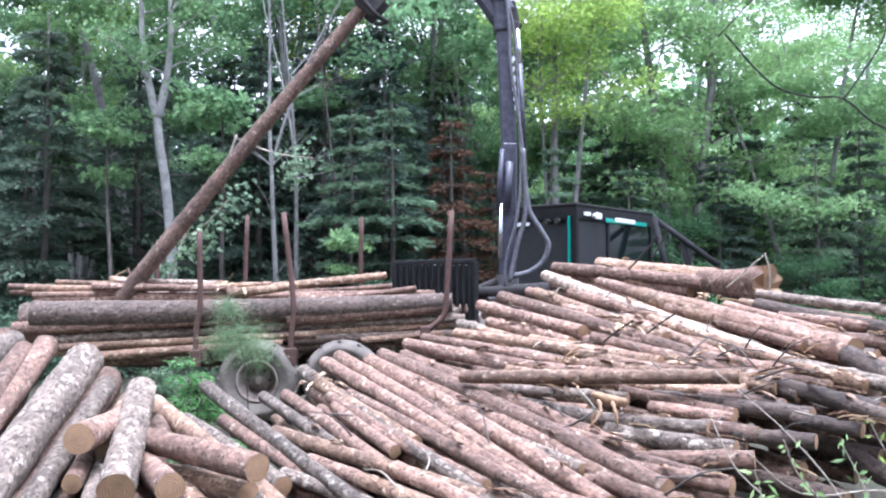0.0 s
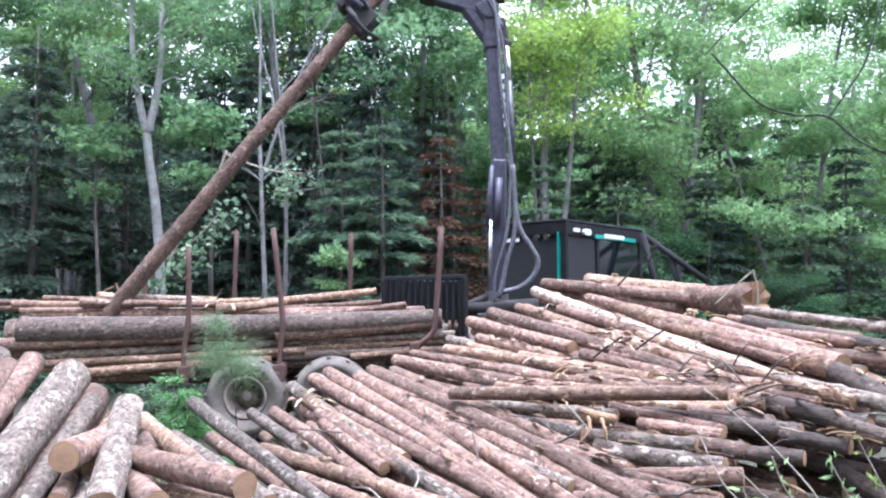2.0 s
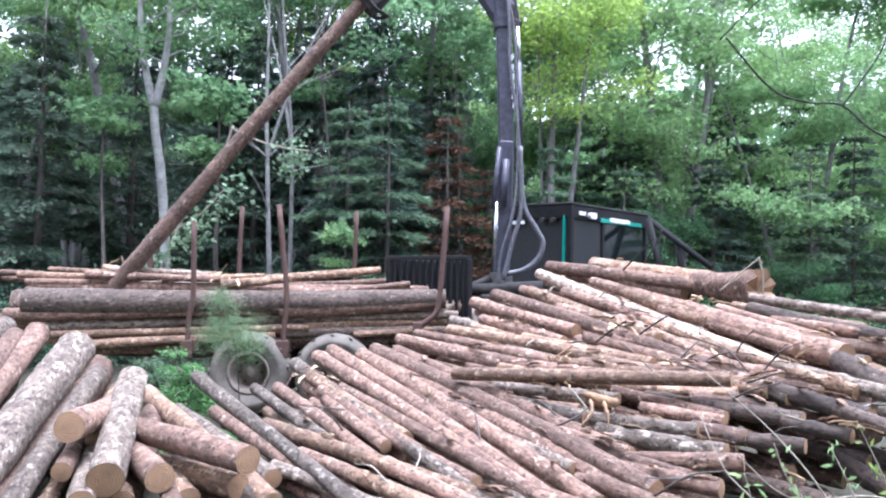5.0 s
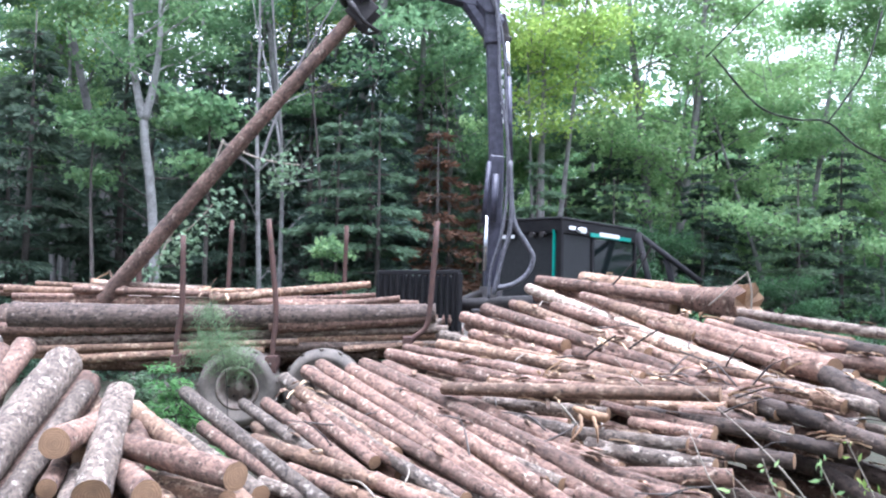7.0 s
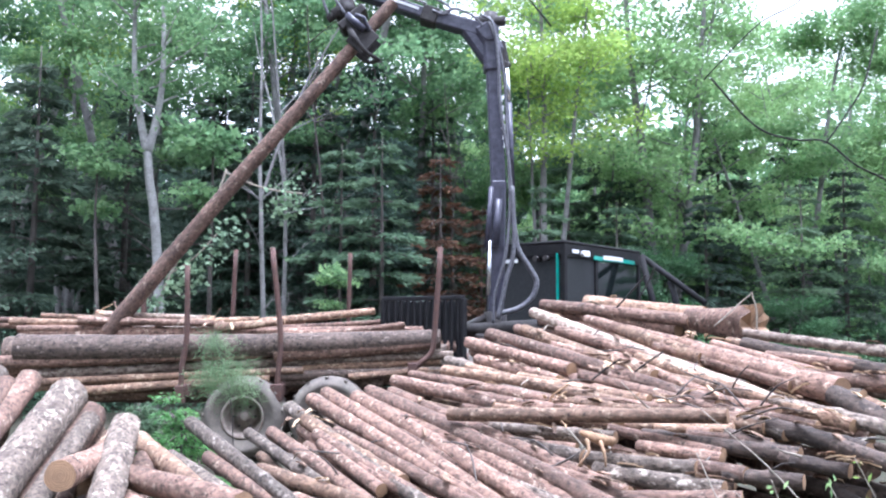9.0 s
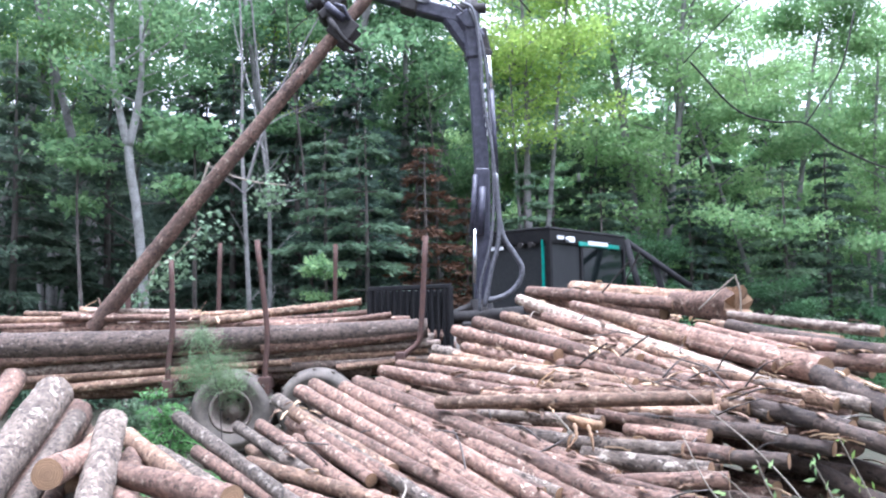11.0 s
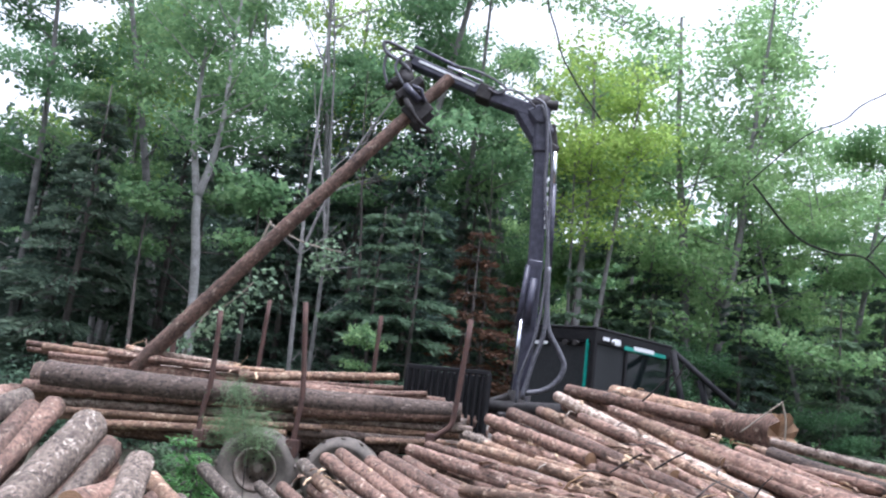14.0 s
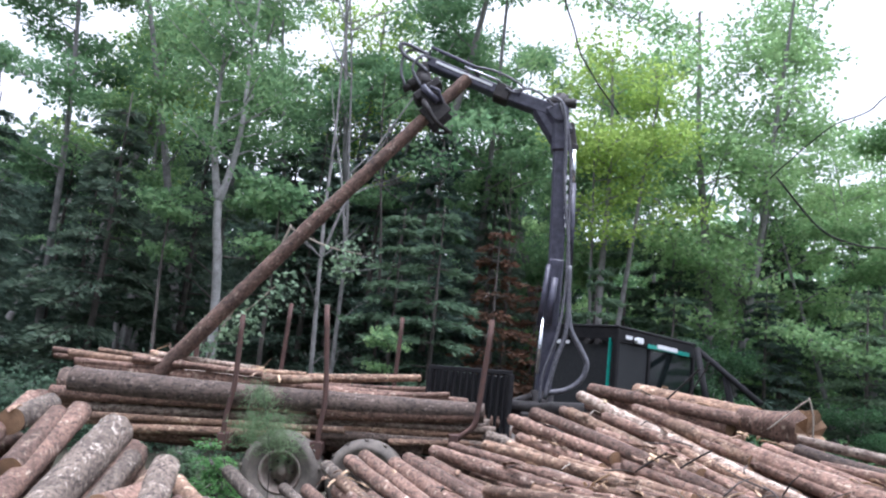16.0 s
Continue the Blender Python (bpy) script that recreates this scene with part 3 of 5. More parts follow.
load_log((-1.34, 9.80, 1.41), (-0.33, 9.80, 1.53), 0.040, 0.035)
load_log((-5.36, 9.70, 0.92), (-3.31, 9.70, 0.99), 0.089, 0.061)
load_log((-5.55, 10.30, 1.49), (-4.25, 10.30, 1.46), 0.051, 0.035)
load_log((-2.81, 9.85, 1.39), (-0.10, 9.85, 1.45), 0.091, 0.062)
load_log((-4.83, 10.00, 1.60), (-3.21, 10.00, 1.57), 0.040, 0.035, 'tan')
load_log((-4.01, 9.90, 1.62), (-2.72, 9.90, 1.58), 0.040, 0.035, 'white')
load_log((-3.35, 9.80, 1.52), (-2.10, 9.80, 1.58), 0.042, 0.035, 'tan')
load_log((-2.55, 10.20, 1.57), (-1.61, 10.20, 1.52), 0.040, 0.035)
load_log((-5.42, 10.00, 1.55), (-4.69, 10.00, 1.52), 0.042, 0.035)
load_log((-2.03, 10.10, 1.46), (-0.46, 10.10, 1.57), 0.043, 0.035)
load_log((-5.33, 9.65, 0.98), (-1.80, 9.65, 1.10), 0.075, 0.051)
load_log((-4.69, 9.60, 0.76), (-1.79, 9.60, 0.93), 0.054, 0.037, 'tan')
load_log((-1.52, 9.60, 0.99), (0.11, 9.60, 1.10), 0.061, 0.042, 'tan')
load_log((-1.74, 9.75, 0.89), (-0.27, 9.75, 0.92), 0.069, 0.047)
load_log((-2.10, 9.80, 0.77), (-0.17, 9.80, 0.87), 0.062, 0.042)
load_log((-4.12, 9.70, 0.65), (-1.53, 9.70, 0.77), 0.062, 0.042)

# deeper layers of the heaps, seen in the gaps between the upper logs
upper = list(LOGS)
buried = Shape()
rnd = random.Random(12)
for k, (a, b, r1, r2) in enumerate(upper[:111]):
    for layer in (1, 2, 3):
        drop = (0.0, 0.09, 0.2, 0.34)[layer] + rnd.uniform(-0.03, 0.03)
        slide = rnd.uniform(-0.25, 0.25)
        back = (b - a).normalized() * -rnd.uniform(0.05, 0.25) * layer
        p = a + Vector((slide, slide * 0.4, -drop)) + back * 0.2
        q = b + Vector((slide + rnd.uniform(-0.15, 0.15), slide * 0.4, -drop)) + back
        if min(p.z, q.z) < 0.03 or (q.x > 1.5 and q.y < 5.0) or (p.x < -1.6 and layer == 1):
            continue
        if layer < 3:
            log(p, q, max(0.045, r1 * 0.95), max(0.045, r2 * 0.95), rnd.choice(["", "", "tan", "grey"]), "deep in the log heap", "logs below the top layer", 5 - layer)
        else:
            buried.tube([p, p.lerp(q, 0.33), p.lerp(q, 0.66), q], [max(0.05, r1), max(0.05, r1), max(0.05, r2), max(0.05, r2)], 10)
tagged(part("buried_logs", buried, BARK[""]), "brown logs buried under the top layers of the heap", "logs", kind="stuff")
for k in range(26):
    x, z = rnd.uniform(-5.0, -4.4), 0.92 + 0.16 * (k % 4)
    y = 9.85 + 0.2 * (k // 4)
    log((x, y, z), (x + 4.95, y + rnd.uniform(-0.05, 0.05), z + rnd.uniform(-0.03, 0.03)), 0.085, 0.075, rnd.choice(["", "grey"]), "inside the trailer load", "logs on the trailer", 3)

# long straight pole across the top of the pile
pile_log((0.14, 6.15, 0.88), (1.90, 5.14, 1.00), 0.049, 0.050, "tan")

# flared, torn butt at the top of the pile
s, rr = Shape(), random.Random(3)
rows_, ends_ = 9, 18
pts = []
for k in range(rows_):
    t = k / (rows_ - 1)
    c = Vector((2.5, 7.72, 1.62)).lerp(Vector((2.93, 7.2, 1.55)), t)
    for q in range(ends_):
        a = 2 * math.pi * q / ends_
        r = 0.115 + 0.1 * t ** 2 + 0.05 * t * noise.noise((math.cos(a) * 2, math.sin(a) * 2, t * 2))
        jag = rr.uniform(-0.06, 0.08) if k == rows_ - 1 else 0
        pts.append(tuple(c + Vector((0.55, 0.43, 0)).normalized() * r * math.cos(a) + Vector((0, 0, r * math.sin(a))) + Vector((0.62, -0.78, 0)) * jag))
s.add(pts, [(k * ends_ + q, k * ends_ + (q + 1) % ends_, (k + 1) * ends_ + (q + 1) % ends_, (k + 1) * ends_ + q) for k in range(rows_ - 1) for q in range(ends_)], True)
butt = thing("flared_butt_log", "short flared butt log with a torn end on the pile", "log", "logs of the large pile")
part("bark", s, BARK[""], butt)
part("torn_face", Shape().add(pts[-ends_:] + [(2.9, 7.24, 1.55)], [(q, (q + 1) % ends_, ends_) for q in range(ends_)]), SAWN, butt)

# ---- trailer ----
trailer = thing("log_trailer", "rusty steel forwarding trailer loaded with logs on bogie wheels", "trailer")
s = Shape().beam((-4.6, 10.15, 0.62), (0.9, 10.15, 0.62), 0.18, 0.16).beam((-4.6, 10.65, 0.62), (0.9, 10.65, 0.62), 0.18, 0.16)
part("chassis", s, RUST, trailer)
for x in (-2.85, -1.78, 0.02):
    part("bunk", Shape().beam((x, 9.3, 0.76), (x, 11.3, 0.76), 0.14, 0.14), RUST, trailer)


def stake(pts, r):
    part("stake", Shape().tube(curve_points(*pts, steps=4), r, 10), RUST, trailer, "rusty steel stake")
    p = pts[0]
    part("stake_socket", Shape().box(pose(p[0], p[1], p[2] + 0.0), (0.11, 0.11, 0.2)), RUST, trailer)


stake([(-2.87, 9.3, 0.72), (-2.86, 9.3, 1.05), (-2.82, 9.3, 1.4), (-2.84, 9.3, 2.2)], 0.031)
stake([(-1.77, 9.35, 0.74), (-1.77, 9.35, 0.95), (-1.75, 9.35, 1.4), (-1.87, 9.35, 2.42)], 0.031)
stake([(-0.21, 9.2, 1.0), (-0.12, 9.2, 1.1), (0.0, 9.2, 1.21), (0.04, 9.2, 1.45), (0.1, 9.2, 2.43)], 0.031)
part("stake_bracket", Shape().beam((-0.21, 9.2, 0.98), (0.02, 9.32, 0.76), 0.08, 0.08), RUST, trailer)
stake([(-2.78, 11.25, 0.76), (-2.78, 11.25, 1.5), (-2.76, 11.25, 2.55)], 0.031)
stake([(-1.16, 11.25, 0.76), (-1.16, 11.25, 1.5), (-1.15, 11.25, 2.52)], 0.031)
stake([(-4.02, 11.25, 0.76), (-4.02, 11.25, 1.5), (-4.04, 11.25, 2.12)], 0.04)
for y, sgn in ((9.45, -1), (11.15, 1)):
    part("bogie_beam", Shape().beam((-2.2, y + 0.22 * -sgn, 0.47), (-1.15, y + 0.22 * -sgn, 0.47), 0.12, 0.2), RUST, trailer)
    for x in (-2.15, -1.17):
        m = pose(x, y, 0.46, 90 if sgn < 0 else -90, 0, 0)
        wheel = part("wheel", Shape().lathe([(0.05, -0.1), (0.17, -0.1), (0.19, 0.06), (0.22, 0.1), (0.25, 0.17), (0.225, 0.175), (0.21, 0.1), (0.195, -0.05), (0.13, -0.06), (0.11, 0.02), (0.0, 0.02)], m), RIM, trailer)
        part("tyre", Shape().lathe([(0.22, -0.16), (0.36, -0.2), (0.44, -0.17), (0.465, -0.1), (0.47, 0.0), (0.465, 0.1), (0.44, 0.16), (0.40, 0.195), (0.36, 0.205), (0.35, 0.197), (0.28, 0.185), (0.23, 0.14)], m, 36), TYRE, wheel)
        lug = Shape()
        for k in range(26):
            a = 2 * math.pi * k / 26
            lug.box(m @ pose(0.458 * math.cos(a), 0.458 * math.sin(a), 0.08 if k % 2 else -0.08, 0, 0, math.degrees(a)) @ pose(0, 0, 0, 25 if k % 2 else -25, 0, 0), (0.022, 0.04, 0.19), 0.006)
        part("tread", lug, TYRE, wheel)
        part("hub", Shape().lathe([(0.07, 0.02), (0.06, 0.075), (0.03, 0.085), (0.0, 0.085)], m, 16), RIM, wheel)
        for k in range(6):
            a = 2 * math.pi * k / 6
            part("bolt", Shape().tube([m @ Vector((0.125 * math.cos(a), 0.125 * math.sin(a), 0.02)), m @ Vector((0.125 * math.cos(a), 0.125 * math.sin(a), 0.06))], 0.014, 6), GRIME, wheel)
# headboard
board = part("headboard_frame", Shape().beam((-0.62, 9.95, 1.84), (0.42, 9.95, 1.87), 0.05, 0.06).beam((-0.6, 9.95, 0.8), (0.4, 9.95, 0.8), 0.06, 0.06).beam((-0.6, 9.95, 0.8), (-0.6, 9.95, 1.83), 0.06, 0.05).beam((0.4, 9.95, 0.6), (0.4, 9.95, 1.86), 0.08, 0.06), BLACK, trailer, "black steel headboard")
for k in range(12):
    x = -0.53 + k * 0.078
    part("headboard_slat", Shape().beam((x, 9.95, 0.8), (x, 9.95, 1.84), 0.04, 0.045, 0.006), BLACK, board)
part("headboard_plate", Shape().box(pose(-0.1, 10.02, 1.32), (1.0, 0.02, 1.0)), MESH, board)

# ---- loader ----
loader = thing("log_loader", "dark grey hydraulic knuckle-boom loader holding a log", "crane")
YD = (0, 1, 0)
part("slew_base", Shape().tube([(0.8, 10.35, 0.6), (0.8, 10.35, 1.05)], 0.3, 20).tube([(0.82, 10.35, 1.05), (0.83, 10.35, 1.7)], 0.15, 16).box(pose(0.8, 10.35, 1.3), (0.5, 0.4, 0.25), 0.03), GRIME, loader)
part("slew_rack", Shape().tube([(0.35, 10.25, 1.45), (1.35, 10.25, 1.52)], 0.09, 12).tube([(0.2, 10.4, 1.4), (0.7, 10.3, 1.62)], 0.05, 8), GRIME, loader)
mast = part("main_boom", Shape().beam((0.83, 10.35, 1.55), (0.86, 10.35, 3.4), 0.2, 0.25, 0.02, YD).beam((0.86, 10.35, 3.38), (0.78, 10.35, 5.22), 0.19, 0.21, 0.02, YD), CRANE, loader)
part("boom_gusset", Shape().beam((0.79, 10.35, 4.85), (0.74, 10.35, 5.42), 0.23, 0.27, 0.04, YD), CRANE, mast)
part("lift_cylinder", Shape().tube([(0.81, 10.16, 2.53), (0.85, 10.16, 3.14)], 0.05, 12).tube([(0.70, 10.16, 2.5), (0.76, 10.16, 3.3)], 0.035, 10), CRANE, mast)
part("lift_rod", Shape().tube([(0.73, 10.16, 1.9), (0.74, 10.16, 2.6)], 0.026, 12), CHROME, mast)
part("knuckle_cylinder", Shape().tube([(1.04, 10.3, 3.3), (1.0, 10.3, 4.44)], 0.04, 12), CRANE, mast)
part("knuckle_rod", Shape().tube([(1.0, 10.3, 4.44), (0.97, 10.3, 4.9)], 0.03, 12), CHROME, mast)
part("knuckle_link", Shape().beam((1.02, 10.35, 4.93), (0.86, 10.35, 5.0), 0.12, 0.09, 0.02, YD).beam((0.98, 10.35, 4.9), (0.9, 10.35, 5.3), 0.1, 0.06, 0.02, YD), GRIME, mast)
for k in range(6):
    part("painted_mark", Shape().box(pose(0.885 + 0.013 * k, 10.225, 4.48 - 0.125 * k, 0, 7, 0), (0.055, 0.004, 0.08 - 0.012 * (k % 2)), 0), WHITE, mast, "small white painted mark")
knuckle = part("knuckle", Shape().beam((0.84, 10.35, 4.86), (0.42, 10.35, 5.46), 0.16, 0.2, 0.04, YD).beam((0.84, 10.35, 5.1), (0.62, 10.35, 5.5), 0.24, 0.26, 0.04, YD).tube([(0.74, 10.18, 5.38), (0.74, 10.52, 5.38)], 0.12, 16), CRANE, loader)
part("rotary_cap", Shape().tube([(0.74, 10.35, 5.48), (0.76, 10.35, 5.68)], [0.12, 0.09], 14).tube([(0.55, 10.32, 5.55), (0.95, 10.32, 5.56)], 0.07, 10), GRIME, knuckle)
stick = part("stick_boom", Shape().beam((0.72, 10.35, 5.4), (-0.1, 10.35, 5.63), 0.19, 0.21, 0.02, YD).beam((-0.05, 10.35, 5.62), (-1.12, 10.35, 5.98), 0.15, 0.2, 0.02, YD), CRANE, loader)
part("stick_collar", Shape().beam((0.05, 10.35, 5.58), (-0.16, 10.35, 5.65), 0.22, 0.27, 0.02, YD), GRIME, stick)
part("extension_rod", Shape().tube([(-0.1, 10.24, 5.76), (-0.6, 10.24, 5.92)], 0.018, 8), CHROME, stick)
part("stick_strip", Shape().beam((-0.2, 10.245, 5.69), (-1.0, 10.245, 5.96), 0.035, 0.008, 0.002, YD), WHITE, stick)
part("stick_rail", Shape().tube([(-1.12, 10.28, 6.0), (-1.08, 10.26, 6.17), (-0.47, 10.26, 5.94), (-0.4, 10.28, 5.8)], 0.026, 8), CRANE, stick)
grapple = part("rotator", Shape().tube([(-1.14, 10.32, 5.95), (-1.18, 10.3, 5.74)], [0.07, 0.1], 14).tube([(-1.18, 10.3, 5.76), (-1.12, 10.26, 5.56)], [0.13, 0.12], 14), GRIME, loader)
part("rotator_motor", Shape().tube([(-1.32, 10.28, 5.58), (-1.2, 10.28, 5.68)], 0.09, 12).tube([(-1.4, 10.25, 5.52), (-1.28, 10.25, 5.6)], 0.05, 10), GRIME, grapple)
part("grapple_head", Shape().box(pose(-1.06, 10.22, 5.5, 0, 47, 0), (0.12, 0.34, 0.42), 0.02).box(pose(-0.98, 10.2, 5.36, 0, 47, 0), (0.3, 0.3, 0.26), 0.03), GRIME, grapple)
part("grapple_cylinder", Shape().tube([(-1.12, 10.0, 5.5), (-0.9, 10.0, 5.3)], 0.045, 10).tube([(-1.02, 10.0, 5.5), (-0.9, 10.02, 5.47), (-0.84, 10.02, 5.3)], 0.025, 8), CRANE, grapple)
for sx, y in ((-1, 9.99), (1, 10.42)):
    part("grapple_claw", Shape().tube(curve_points((-1.08, 10.2, 5.36), (-1.06, y, 5.26), (-0.88, y, 5.02), (-0.72, 10.2, 4.97), steps=5), [0.04] * 8 + [0.028] * 8, 8), GRIME, grapple)
    part("claw_plate", Shape().box(pose(-0.92, 10.2 + sx * 0.15, 5.2, 0, 42, 0), (0.3, 0.03, 0.34), 0.02), GRIME, grapple)


def hose(r, *pts):
    part("hose", Shape().tube(curve_points(*pts, steps=8), r, 8), HOSE, loader)


hose(0.02, (0.62, 10.2, 5.6), (0.77, 10.12, 5.45), (0.84, 10.12, 4.97), (0.87, 10.12, 4.35), (0.98, 10.12, 3.61), (1.04, 10.12, 2.96), (1.05, 10.12, 2.5), (0.96, 10.12, 2.15), (0.87, 10.12, 1.65))
hose(0.036, (1.02, 10.1, 3.1), (1.08, 10.1, 2.55), (1.24, 10.1, 2.26), (1.33, 10.1, 2.08), (1.27, 10.1, 1.88), (1.1, 10.1, 1.74), (0.88, 10.1, 1.68))
hose(0.03, (1.02, 10.08, 3.3), (1.04, 10.08, 2.5), (0.94, 10.08, 2.08), (0.84, 10.08, 1.6))
hose(0.02, (0.98, 10.15, 3.6), (0.99, 10.1, 3.0), (0.93, 10.06, 2.4), (0.8, 10.1, 1.9), (0.78, 10.1, 1.55))
hose(0.018, (0.72, 10.18, 5.5), (0.86, 10.14, 5.1), (0.93, 10.14, 4.6), (0.96, 10.15, 4.0), (1.0, 10.15, 3.4))
hose(0.018, (-0.47, 10.2, 5.92), (-0.19, 10.2, 5.88), (0.09, 10.2, 5.77), (0.22, 10.2, 5.67), (0.12, 10.2, 5.6), (-0.02, 10.22, 5.66))
hose(0.016, (0.1, 10.2, 5.62), (0.3, 10.18, 5.66), (0.5, 10.18, 5.58), (0.64, 10.18, 5.46))
hose(0.028, (-1.1, 10.2, 6.03), (-1.38, 10.18, 6.14), (-1.5, 10.18, 6.14), (-1.44, 10.18, 6.0), (-1.24, 10.18, 5.89), (-1.1, 10.2, 5.79))
hose(0.02, (-1.12, 10.25, 6.08), (-1.4, 10.2, 6.06), (-1.46, 10.2, 5.8), (-1.38, 10.2, 5.56))
hose(0.02, (-1.08, 10.22, 6.0), (-1.2, 10.15, 5.98), (-1.3, 10.15, 5.8), (-1.16, 10.15, 5.56))
log((-3.92, 9.78, 1.4), (-0.54, 10.2, 5.74), 0.102, 0.082, "", "held slantwise in the grapple", "log in the grapple")

# ---- tractor ----
tractor = thing("forwarder_tractor", "black forwarder tractor with green trimmed cab behind the pile", "tractor")
A, U, V = Vector((1.83, 11.0, 0)), Vector((-0.75, 0.66, 0)), Vector((0.66, 0.75, 0))


def at(u, v, z):
    return A + U * u + V * v + Vector((0, 0, z))


TURN = math.degrees(math.atan2(0.75, 0.66))
part("chassis", Shape().box(Matrix.Translation(at(0.65, 1.0, 0.75)) @ pose(0, 0, 0, 0, 0, TURN), (3.6, 1.1, 0.5), 0.04), BLACK, tractor)
for v in (-0.2, 2.6):
    for u in (-0.05, 1.35):
        c = at(u, v, 0.6)
        m = Matrix.Translation(c) @ pose(0, 0, 0, 0, 0, TURN) @ pose(0, 0, 0, 90, 0, 0)
        wheel = part("wheel", Shape().lathe([(0.0, -0.1), (0.3, -0.1), (0.32, 0.1), (0.0, 0.1)], m), RIM, tractor)
        part("tyre", Shape().lathe([(0.3, -0.2), (0.5, -0.24), (0.6, -0.18), (0.62, 0.0), (0.6, 0.18), (0.5, 0.24), (0.3, 0.2)], m), TYRE, wheel)
f = Shape()
for u, v in ((0, 0), (1.3, 0), (0, 2.2), (1.3, 2.2), (0, 0.85)):
    f.beam(at(u, v, 1.0), at(u, v, 2.66), 0.07, 0.07, 0.01, U)
for z in (1.02, 2.5):
    f.beam(at(0, 0, z), at(1.3, 0, z), 0.06, 0.06).beam(at(0, 0, z), at(0, 2.2, z), 0.06, 0.06).beam(at(1.3, 0, z), at(1.3, 2.2, z), 0.06, 0.06).beam(at(0, 2.2, z), at(1.3, 2.2, z), 0.06, 0.06)
cab = part("cab_frame", f, BLACK, tractor)
part("cab_roof", Shape().box(Matrix.Translation(at(0.65, 1.1, 2.68)) @ pose(0, 0, 0, 0, 0, TURN), (2.28, 1.38, 0.045), 0.015), BLACK, cab)
part("roof_header", Shape().beam(at(0.0, -0.01, 2.58), at(1.3, -0.01, 2.58), 0.05, 0.16, 0.01).beam(at(-0.01, 0.0, 2.58), at(-0.01, 2.2, 2.58), 0.05, 0.16, 0.01), BLACK, cab)
part("rear_panel", Shape().beam(at(0.03, 0.02, 1.76), at(1.27, 0.02, 1.76), 0.03, 1.45, 0.005), MESH, cab)
part("side_panel", Shape().beam(at(0.01, 0.05, 1.76), at(0.01, 0.82, 1.76), 0.03, 1.45, 0.005), MESH, cab)
part("door_window", Shape().beam(at(0.0, 0.9, 1.8), at(0.0, 2.15, 1.8), 0.012, 1.3, 0), GLASS, cab, "dark glass door window")
part("far_panel", Shape().beam(at(1.3, 0.05, 1.76), at(1.3, 2.15, 1.76), 0.03, 1.45, 0.005), MESH, cab)
part("front_window", Shape().beam(at(0.05, 2.2, 1.8), at(1.25, 2.2, 1.8), 0.012, 1.3, 0), GLASS, cab)
part("seat", Shape().box(Matrix.Translation(at(0.65, 1.2, 1.3)), (0.5, 0.5, 0.15), 0.03).box(Matrix.Translation(at(0.65, 0.95, 1.65)), (0.5, 0.12, 0.7), 0.04), MESH, cab)
part("green_post_trim", Shape().beam(at(0.075, -0.045, 1.3), at(0.075, -0.045, 2.52), 0.07, 0.012, 0.002, U), GREEN, cab, "green painted trim strip")
part("green_side_trim", Shape().beam(at(-0.045, 0.75, 2.5), at(-0.045, 2.0, 2.5), 0.012, 0.06, 0.002), GREEN, cab, "green painted trim strip")
part("white_sign", Shape().beam(at(-0.055, 1.0, 2.52), at(-0.055, 1.6, 2.52), 0.012, 0.06, 0.002), WHITE, cab)
part("painted_mark", Shape().beam(at(0.75, -0.04, 2.44), at(1.0, -0.04, 2.44), 0.01, 0.05, 0.001), WHITE, cab)
part("painted_mark", Shape().beam(at(-0.045, 0.15, 2.56), at(-0.045, 0.32, 2.56), 0.01, 0.05, 0.001), WHITE, cab)
for v in (0.42, 0.5):
    part("work_lamp", Shape().tube([at(-0.02, v, 2.54), at(-0.1, v, 2.54)], [0.035, 0.045], 12), WHITE, cab)
for u in (0.25, 0.42):
    part("work_lamp", Shape().tube([at(u, 0.0, 2.46), at(u, -0.1, 2.46)], [0.03, 0.04], 12), GRIME, cab)
part("guard_bar", Shape().tube([(3.28, 12.4, 2.6), (4.0, 11.6, 1.85)], 0.046, 10).tube([(3.25, 12.3, 2.6), (3.5, 12.0, 1.2)], 0.05, 10).tube([(3.62, 12.05, 2.2), (3.8, 11.9, 1.3)], 0.05, 10), BLACK, tractor, "black tubular guard bars")
part("hood", Shape().box(Matrix.Translation(at(0.65, 3.0, 1.3)) @ pose(0, 0, 0, 0, 0, TURN), (1.5, 1.1, 0.7), 0.06), BLACK, tractor)

# ---- trees ----


def limb(shape, rnd, p, way, length, r, bend=0.3, steps=5):
    """A bent, tapering limb; returns its points."""
    pts, way = [Vector(p)], Vector(way).normalized()
    for k in range(steps):
        way = (way + Vector((rnd.uniform(-1, 1), rnd.uniform(-1, 1), rnd.uniform(-0.6, 1))) * bend / steps).normalized()
        pts.append(pts[-1] + way * length / steps)
    shape.tube(pts, [r * (1 - 0.8 * k / steps) for k in range(steps + 1)], 6, caps=False)
    return pts


